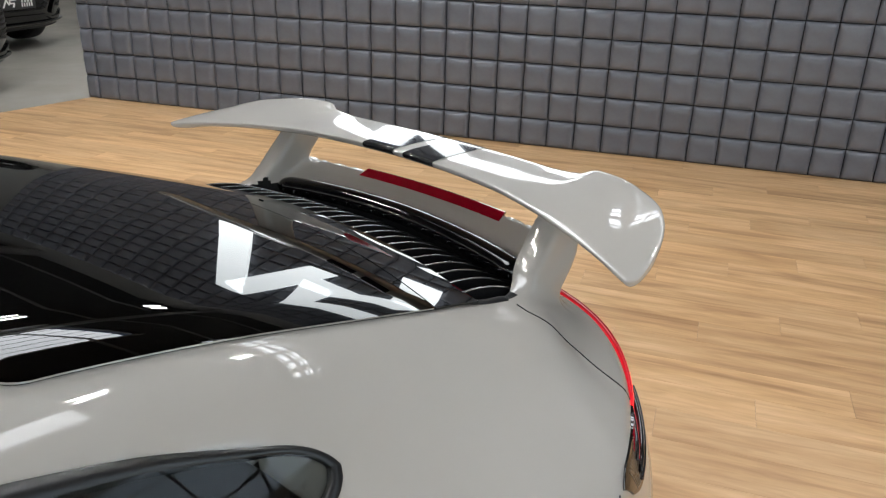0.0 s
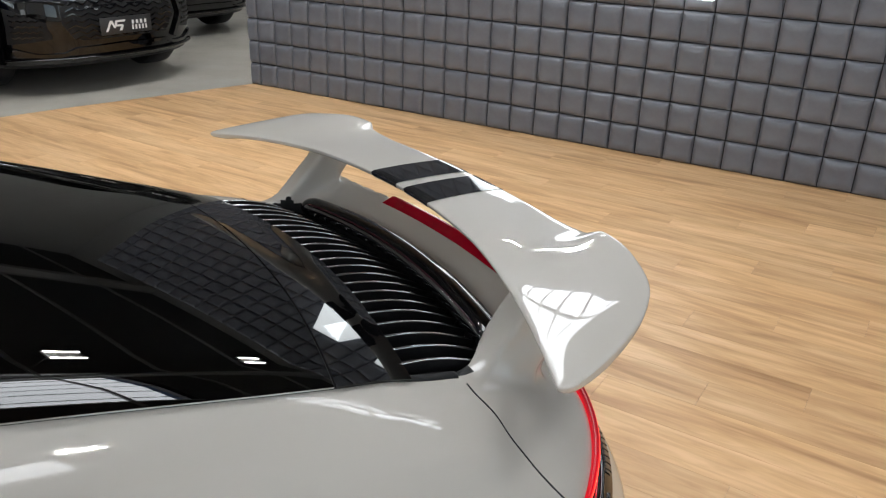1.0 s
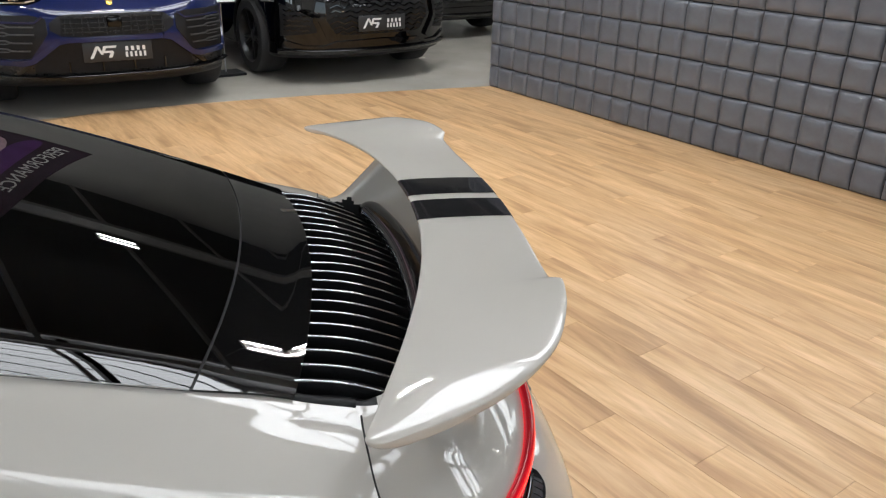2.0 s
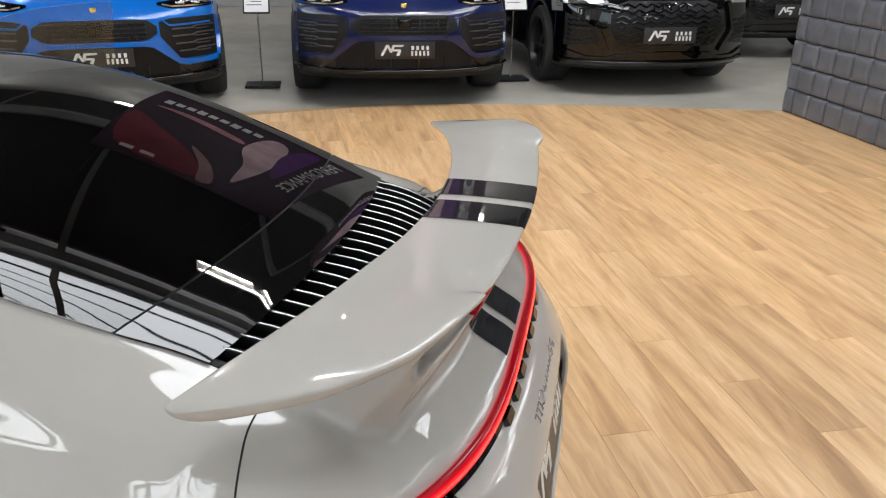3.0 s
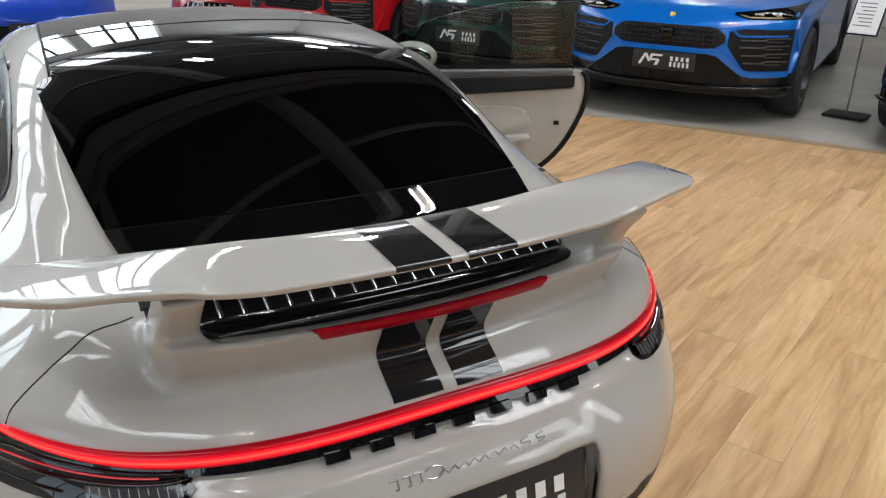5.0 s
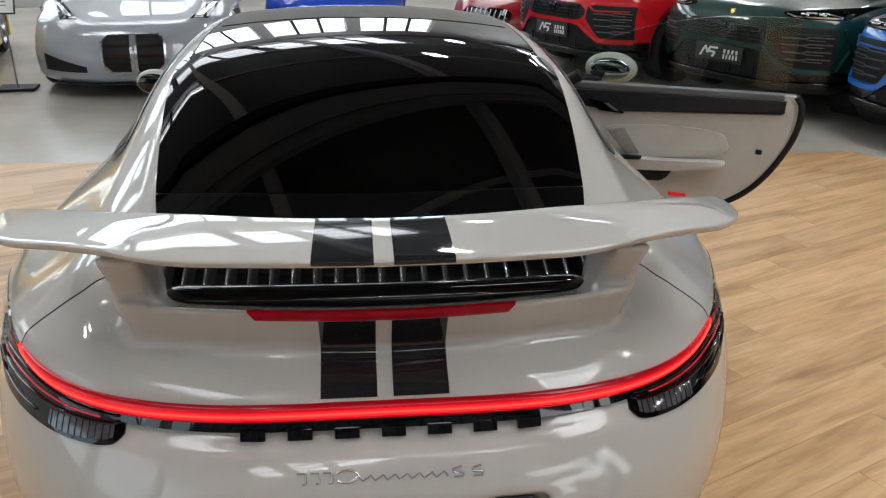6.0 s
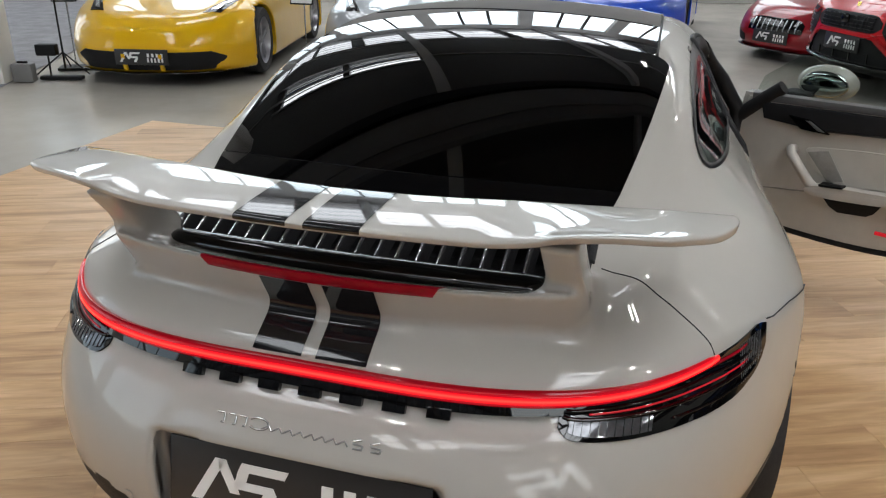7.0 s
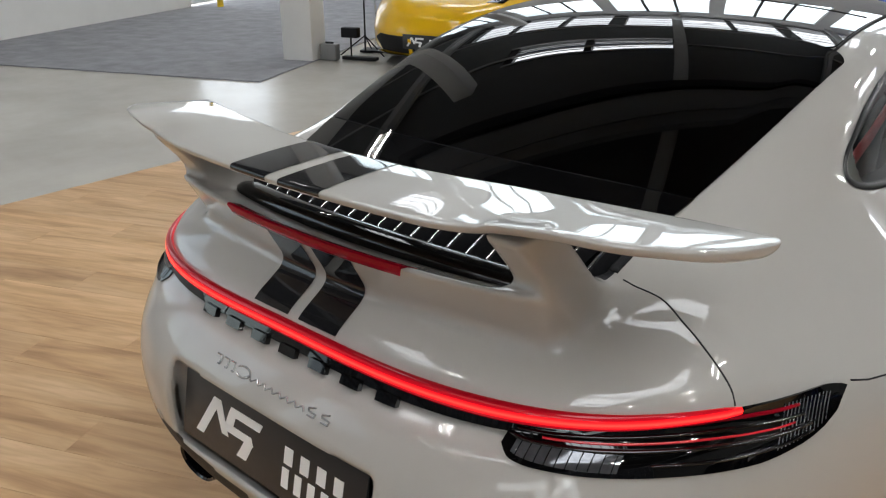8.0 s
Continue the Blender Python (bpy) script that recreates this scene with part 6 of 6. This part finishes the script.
# ---- the hall's shell ----
def hall():
    Z = CEILING
    u0, u1, v0, v1 = WEST_U, 14.0, -12.0, NORTH_V
    # west wall with its windows and the gate
    holes = sorted([(wv - ww / 2, wv + ww / 2, WINDOW_Z0, WINDOW_Z1) for wv, ww in WINDOWS] + [(11.6, 14.6, 0.0, 3.6)])
    bm = bmesh.new()
    at = v0
    for a, b, za, zb in holes:
        box(bm, u0 - 0.125, (at + a) / 2, Z / 2, 0.25, a - at, Z)
        if za > 0:
            box(bm, u0 - 0.125, (a + b) / 2, za / 2, 0.25, b - a, za)
        box(bm, u0 - 0.125, (a + b) / 2, (zb + Z) / 2, 0.25, b - a, Z - zb)
        at = b
    box(bm, u0 - 0.125, (at + v1) / 2, Z / 2, 0.25, v1 - at, Z)
    w = tagged(part("wall_west", bm, WHITE_WALL), "white west wall with tall barred windows", "wall", kind="structure")
    w.matrix_basis = HALL
    bm = bmesh.new()
    at = u0 - 0.25
    for cu in NORTH_WINDOWS:
        box(bm, (at + cu - 1.12) / 2, v1 + 0.125, Z / 2, cu - 1.12 - at, 0.25, Z)
        box(bm, cu, v1 + 0.125, NORTH_Z0 / 2, 2.24, 0.25, NORTH_Z0)
        box(bm, cu, v1 + 0.125, (NORTH_Z1 + Z) / 2, 2.24, 0.25, Z - NORTH_Z1)
        at = cu + 1.12
    box(bm, (at + u1 + 0.25) / 2, v1 + 0.125, Z / 2, u1 + 0.25 - at, 0.25, Z)
    w = tagged(part("wall_north", bm, GREY_WALL), "grey north wall with a row of high windows", "wall", kind="structure")
    w.matrix_basis = HALL
    for i, cu in enumerate(NORTH_WINDOWS):
        win = thing("window_%d" % (i + 4), "high daylight window with dark mullions", "window", HALL, kind="structure")
        for k in (-0.36, 0.36):
            part("mullion", boxes((cu + k, v1 + 0.10, (NORTH_Z0 + NORTH_Z1) / 2, 0.07, 0.08, NORTH_Z1 - NORTH_Z0)), BEAM_DARK, win)
        for zz in (NORTH_Z0 + 0.03, NORTH_Z1 - 0.03):
            part("window_frame", boxes((cu, v1 + 0.10, zz, 2.24, 0.08, 0.06)), BEAM_DARK, win)
        p = part("window_pane", boxes((cu, v1 + 0.14, (NORTH_Z0 + NORTH_Z1) / 2, 2.24, 0.008, NORTH_Z1 - NORTH_Z0)), GLASS_WHITE, win)
        p.visible_shadow = False
    for name, r in (("wall_east", (u1 + 0.125, (v0 + v1) / 2, Z / 2, 0.25, v1 - v0, Z)), ("wall_south", ((u0 + u1) / 2, v0 - 0.125, Z / 2, u1 - u0 + 0.5, 0.25, Z))):
        w = tagged(part(name, boxes(r), GREY_WALL), "plain painted showroom wall", "wall", kind="structure")
        w.matrix_basis = HALL
    for i, (wv, ww) in enumerate(WINDOWS):
        win = thing("window_%d" % (i + 1), "tall daylight window with dark horizontal bars", "window", HALL, kind="structure")
        for k in range(8):
            part("bar", boxes((u0 - 0.10, wv, WINDOW_Z0 + (WINDOW_Z1 - WINDOW_Z0) * k / 7, 0.06, ww, 0.035)), BEAM_M, win)
        for k in range(4):
            part("mullion", boxes((u0 - 0.09, wv - ww / 2 + ww * k / 3, (WINDOW_Z0 + WINDOW_Z1) / 2, 0.07, 0.05, WINDOW_Z1 - WINDOW_Z0)), BEAM_M, win)
        p = part("window_pane", boxes((u0 - 0.14, wv, (WINDOW_Z0 + WINDOW_Z1) / 2, 0.008, ww, WINDOW_Z1 - WINDOW_Z0)), GLASS_WHITE, win)
        p.visible_shadow = False
    # ceiling with openings for the strips of skylight
    us = sorted({u0 - 0.25, u1 + 0.25, *[q for su, sv, lu, lv in SKYLIGHTS for q in (su - lu / 2, su + lu / 2)]})
    vs = sorted({v0 - 0.25, v1 + 0.25, *[q for su, sv, lu, lv in SKYLIGHTS for q in (sv - lv / 2, sv + lv / 2)]})
    bm = bmesh.new()
    for a, b in zip(us, us[1:]):
        for c, d in zip(vs, vs[1:]):
            mu, mv = (a + b) / 2, (c + d) / 2
            if not any(abs(mu - su) < lu / 2 and abs(mv - sv) < lv / 2 for su, sv, lu, lv in SKYLIGHTS):
                box(bm, mu, mv, Z + 0.1, b - a, d - c, 0.2)
    ce = tagged(part("ceiling", bm, CEILING_M), "dark sheet-metal showroom ceiling", "ceiling", kind="structure")
    ce.matrix_basis = HALL
    for i, (su, sv, lu, lv) in enumerate(SKYLIGHTS):
        sk = thing("skylight_%d" % (i + 1), "long strip of skylight with dark glazing bars", "skylight", HALL, kind="structure")
        along = lu > lv
        n = int(max(lu, lv) / (1.25 if along else 2.8))
        for k in range(n + 1):
            q, w = max(lu, lv) * (k / n - 0.5), 0.14 if k % 3 else 0.36
            part("glazing_bar", boxes((su + q, sv, Z + 0.10, w, lv, 0.14) if along else (su, sv + q, Z + 0.10, lu, w, 0.14)), BEAM_DARK, sk)
        for k in (-0.3, -0.1, 0.1, 0.3) if along else (-0.40, -0.24, -0.08, 0.08, 0.24, 0.40):
            part("glazing_rib", boxes((su, sv + k * lv, Z + 0.14, lu, 0.03, 0.03) if along else (su + k * lu, sv, Z + 0.14, 0.03, lv, 0.03)), BEAM_DARK, sk)
        for s in (-1, 1):
            part("kerb", boxes((su, sv + s * (lv / 2 + 0.03), Z + 0.16, lu, 0.06, 0.42) if along else (su + s * (lu / 2 + 0.03), sv, Z + 0.16, 0.06, lv, 0.42)), BEAM_M, sk)
    # steel beams and purlins
    for k, uu in enumerate((-5.2, 0.4, 4.2, 10.4)):
        bm = boxes((uu, (v0 + v1) / 2, Z - 0.06, 0.22, v1 - v0, 0.02), (uu, (v0 + v1) / 2, Z - 0.24, 0.014, v1 - v0, 0.36), (uu, (v0 + v1) / 2, Z - 0.43, 0.22, v1 - v0, 0.02))
        b = tagged(part("steel_beam", bm, BEAM_M), "grey steel roof beam under the ceiling", "beam", kind="structure")
        b.matrix_basis = HALL
    for k in range(10):
        pu = tagged(part("roof_purlin", boxes(((u0 + u1) / 2, v0 + 1.6 + 2.75 * k, Z - 0.03, u1 - u0, 0.09, 0.06)), BEAM_M), "thin steel purlin under the dark ceiling", "beam", kind="structure")
        pu.matrix_basis = HALL
    # the deep girder that crosses the beams; an added black strip draws the dark gap beside it
    gi = tagged(part("girder", boxes(((u0 + u1) / 2, 5.12, Z - 0.50, u1 - u0, 0.86, 0.10), ((u0 + u1) / 2, 4.72, Z - 0.575, u1 - u0, 0.05, 0.05), ((u0 + u1) / 2, 5.0, Z - 0.565, u1 - u0, 0.03, 0.03), ((u0 + u1) / 2, 5.12, Z - 0.25, u1 - u0, 0.05, 0.40)), GIRDER_M), "wide dark grey steel girder under the roof", "beam", kind="structure")
    gi.matrix_basis = HALL
    du = tagged(part("dark_gap_strip", boxes(((u0 + u1) / 2, 5.78, Z - 0.52, u1 - u0, 0.24, 0.12)), BLACK_MATT), "black strip for the dark gap along the girder", "duct", kind="structure")
    du.matrix_basis = HALL
    # columns
    for uu, vv in ((-3.36, 7.24), (-3.36, 13.0), (9.6, 7.2)):
        col = tagged(part("column", box(bmesh.new(), 0, 0, (Z - 0.45) / 2, 0.36, 0.36, Z - 0.45, bevel=0.008), WHITE_WALL, smooth=40), "square white painted column", "column", kind="structure")
        col.matrix_basis = hall_at(uu, vv)
    # carpet
    c = tagged(part("carpet", boxes((-5.43, 10.9, 0.0, 4.5, 10.1, 0.012)), CARPET), "dark grey carpet area on the concrete", "carpet", kind="structure")
    c.matrix_basis = HALL
    # the daylight yard behind the gate
    y = tagged(part("yard", boxes((-15.5, 13.0, -0.003, 15.0, 20.0, 0.02)), pbr("pale_paving", (0.55, 0.55, 0.53), 0.8)), "pale paved yard outside the gate", "pavement", kind="structure")
    y.matrix_basis = HALL
    bollard = thing("bollard", "yellow steel bollard standing by the gate", "bollard", hall_at(-7.2, 11.75))
    part("post", cyl(bmesh.new(), (0, 0, 0), (0, 0, 1.1), 0.057, n=20), car_paint("yellow_post", (0.75, 0.50, 0.02)), bollard, smooth=50)
    part("cap", cyl(bmesh.new(), (0, 0, 1.1), (0, 0, 1.13), 0.057, 0.03, n=20), car_paint("yellow_cap", (0.75, 0.50, 0.02)), bollard, smooth=50)


GREY_WALL = pbr("grey_wall_paint", (0.46, 0.46, 0.45), 0.7, vary=0.05, scale=1.5)
GIRDER_M = pbr("dark_grey_girder", (0.20, 0.20, 0.205), 0.5, vary=0.12, scale=2.0)
BEAM_DARK = pbr("dark_glazing_bar", (0.03, 0.03, 0.032), 0.5)
GLASS_WHITE = pane("window_glass", (0.9, 0.94, 0.95))
hall()


def led_fixture():
    fx = thing("ceiling_light", "hanging fixture with two bright LED tubes", "ceiling light", hall_at(0, 0, 6.3), group="ceiling lights")
    part("housing", boxes((0, 0, 0.05, 0.28, 0.72, 0.03), bevel=0.004), WHITE_WALL, fx)
    for s in (-1, 1):
        part("tube", cyl(bmesh.new(), (s * 0.11, -0.33, 0.02), (s * 0.11, 0.33, 0.02), 0.011, n=10), LAMP_GLOW, fx, "lit LED tube", smooth=50)
        part("wire", cyl(bmesh.new(), (0, s * 0.28, 0.06), (0, s * 0.28, CEILING - 6.32), 0.003, n=6), STEEL, fx)
    return fx


FIXTURE = led_fixture()
FIXTURE.matrix_basis = hall_at(4.66, 1.80, 6.3)
# The fixtures at u 8.9 and 12.8 are added to brighten the car row.
for uu, vv in ((8.9, -4.2), (8.9, 9.0), (5.1, -9.8), (5.1, -5.3), (5.1, -1.2), (5.1, 8.1), (12.8, -3.0), (12.8, 1.0), (12.8, 5.0), (12.8, 9.0), (8.0, 12.2), (-2.2, -1.6), (-2.2, -5.4), (-4.8, 6.6), (0.6, -9.5)):
    copy_thing(FIXTURE, hall_at(uu, vv, 6.3))


def wall_mark():
    sign = thing("wall_sign", "large lit white dealer mark on the padded wall", "sign", WALL_M)
    bm = bmesh.new()
    m = Matrix.Translation((3.15, 0.016, 1.80)) @ Matrix(((1.3, 0, 0, 0), (0, 0, 1, 0), (0, 1, 0, 0), (0, 0, 0, 1)))
    dealer_mark(bm, 0.0, 0.0, 1.35, m, 0.05)
    part("mark", bm, LIT_SIGN, sign)


wall_mark()


def banner():
    """A dark printed banner hung high across the hall: a red form, pale pink patches and white lettering."""
    m = hall_at(7.5, -0.42, 4.30) @ pose(0, 0, 0, 90, 0, -90)
    b = thing("banner", "dark purple hanging banner with red and pink print", "banner", m)
    for s in (-1, 1):
        part("cord", cyl(bmesh.new(), (s * 1.2, 1.6, 0), (s * 1.2, CEILING - 4.30, 0), 0.006, n=8), STEEL, b)
    part("cloth", box(bmesh.new(), 0, 0, 0, 2.75, 3.2, 0.02, bevel=0.004), pbr("dark_purple_cloth", (0.030, 0.010, 0.026), 0.5, vary=0.5, scale=0.9), b)

    def print_on(name, outline, color, lift, label):
        n, fine = len(outline), []
        for k in range(n):
            p0, p1, p2, p3 = (Vector(outline[(k + q) % n]) for q in (-1, 0, 1, 2))
            for t in (0.0, 0.25, 0.5, 0.75):
                fine.append(tuple(0.5 * (2 * p1 + (p2 - p0) * t + (2 * p0 - 5 * p1 + 4 * p2 - p3) * t * t + (3 * p1 - p0 - 3 * p2 + p3) * t ** 3)))
        area = sum(fine[k][0] * fine[(k + 1) % len(fine)][1] - fine[(k + 1) % len(fine)][0] * fine[k][1] for k in range(len(fine)))
        bm = bmesh.new()
        prism(bm, fine if area > 0 else fine[::-1], 0.010, 0.010 + lift, Matrix.Identity(4))
        part(name, bm, pbr(name + "_ink", color, 0.5, vary=0.4, scale=1.6), b, label)
    print_on("red_print", [(-1.30, -0.10), (-0.74, 0.28), (-0.18, 0.75), (0.13, 1.32), (-0.37, 1.46), (-1.16, 1.20)], (0.20, 0.017, 0.034), 0.002, "dark red flowing print")
    print_on("grey_print", [(-0.28, 0.44), (0.05, 0.72), (0.27, 1.10), (0.33, 1.40), (0.14, 1.46), (0.02, 1.0)], (0.42, 0.24, 0.27), 0.004, "grey-pink print")
    print_on("pink_stripe", [(-1.17, -0.64), (-0.66, -0.72), (0.01, -0.62), (0.06, -0.46), (-0.62, -0.56)], (0.62, 0.28, 0.32), 0.004, "pink printed stripe")
    print_on("pink_print", [(0.16, -0.34), (0.22, -1.20), (0.50, -1.10), (0.68, 0.05), (0.52, 1.10), (0.40, 0.30)], (0.72, 0.50, 0.56), 0.006, "pale pink print")
    print_on("purple_print", [(0.56, -0.80), (0.66, -1.45), (0.84, -1.30), (0.86, 0.20), (0.72, 0.10)], (0.09, 0.018, 0.15), 0.008, "purple print")
    for k in range(9):
        part("white_bar", box(bmesh.new(), -1.10 + 0.145 * k, -0.98 - 0.02 * k, 0.013, 0.105, 0.15 if k % 3 else 0.20, 0.004), WHITE_SIGN, b)
    for k in range(2):
        part("white_bar", box(bmesh.new(), -0.92 + 0.30 * k, 1.30, 0.014, 0.20, 0.10, 0.004), WHITE_SIGN, b)
    cu = bpy.data.curves.new("lettering", "FONT")
    cu.body, cu.size, cu.extrude, cu.align_x = "PERFORMANCE", 0.28, 0.004, "CENTER"
    tmp = new("lettering", cu)
    me = bpy.data.meshes.new_from_object(tmp.evaluated_get(bpy.context.evaluated_depsgraph_get()))
    bpy.data.objects.remove(tmp)
    me.materials.clear()
    ob = part("lettering", me, WHITE_SIGN, b, "white lettering")
    ob.matrix_basis = Matrix.Translation((1.15, -0.45, 0.020)) @ pose(0, 0, 0, 0, 0, 90)


banner()
planks()
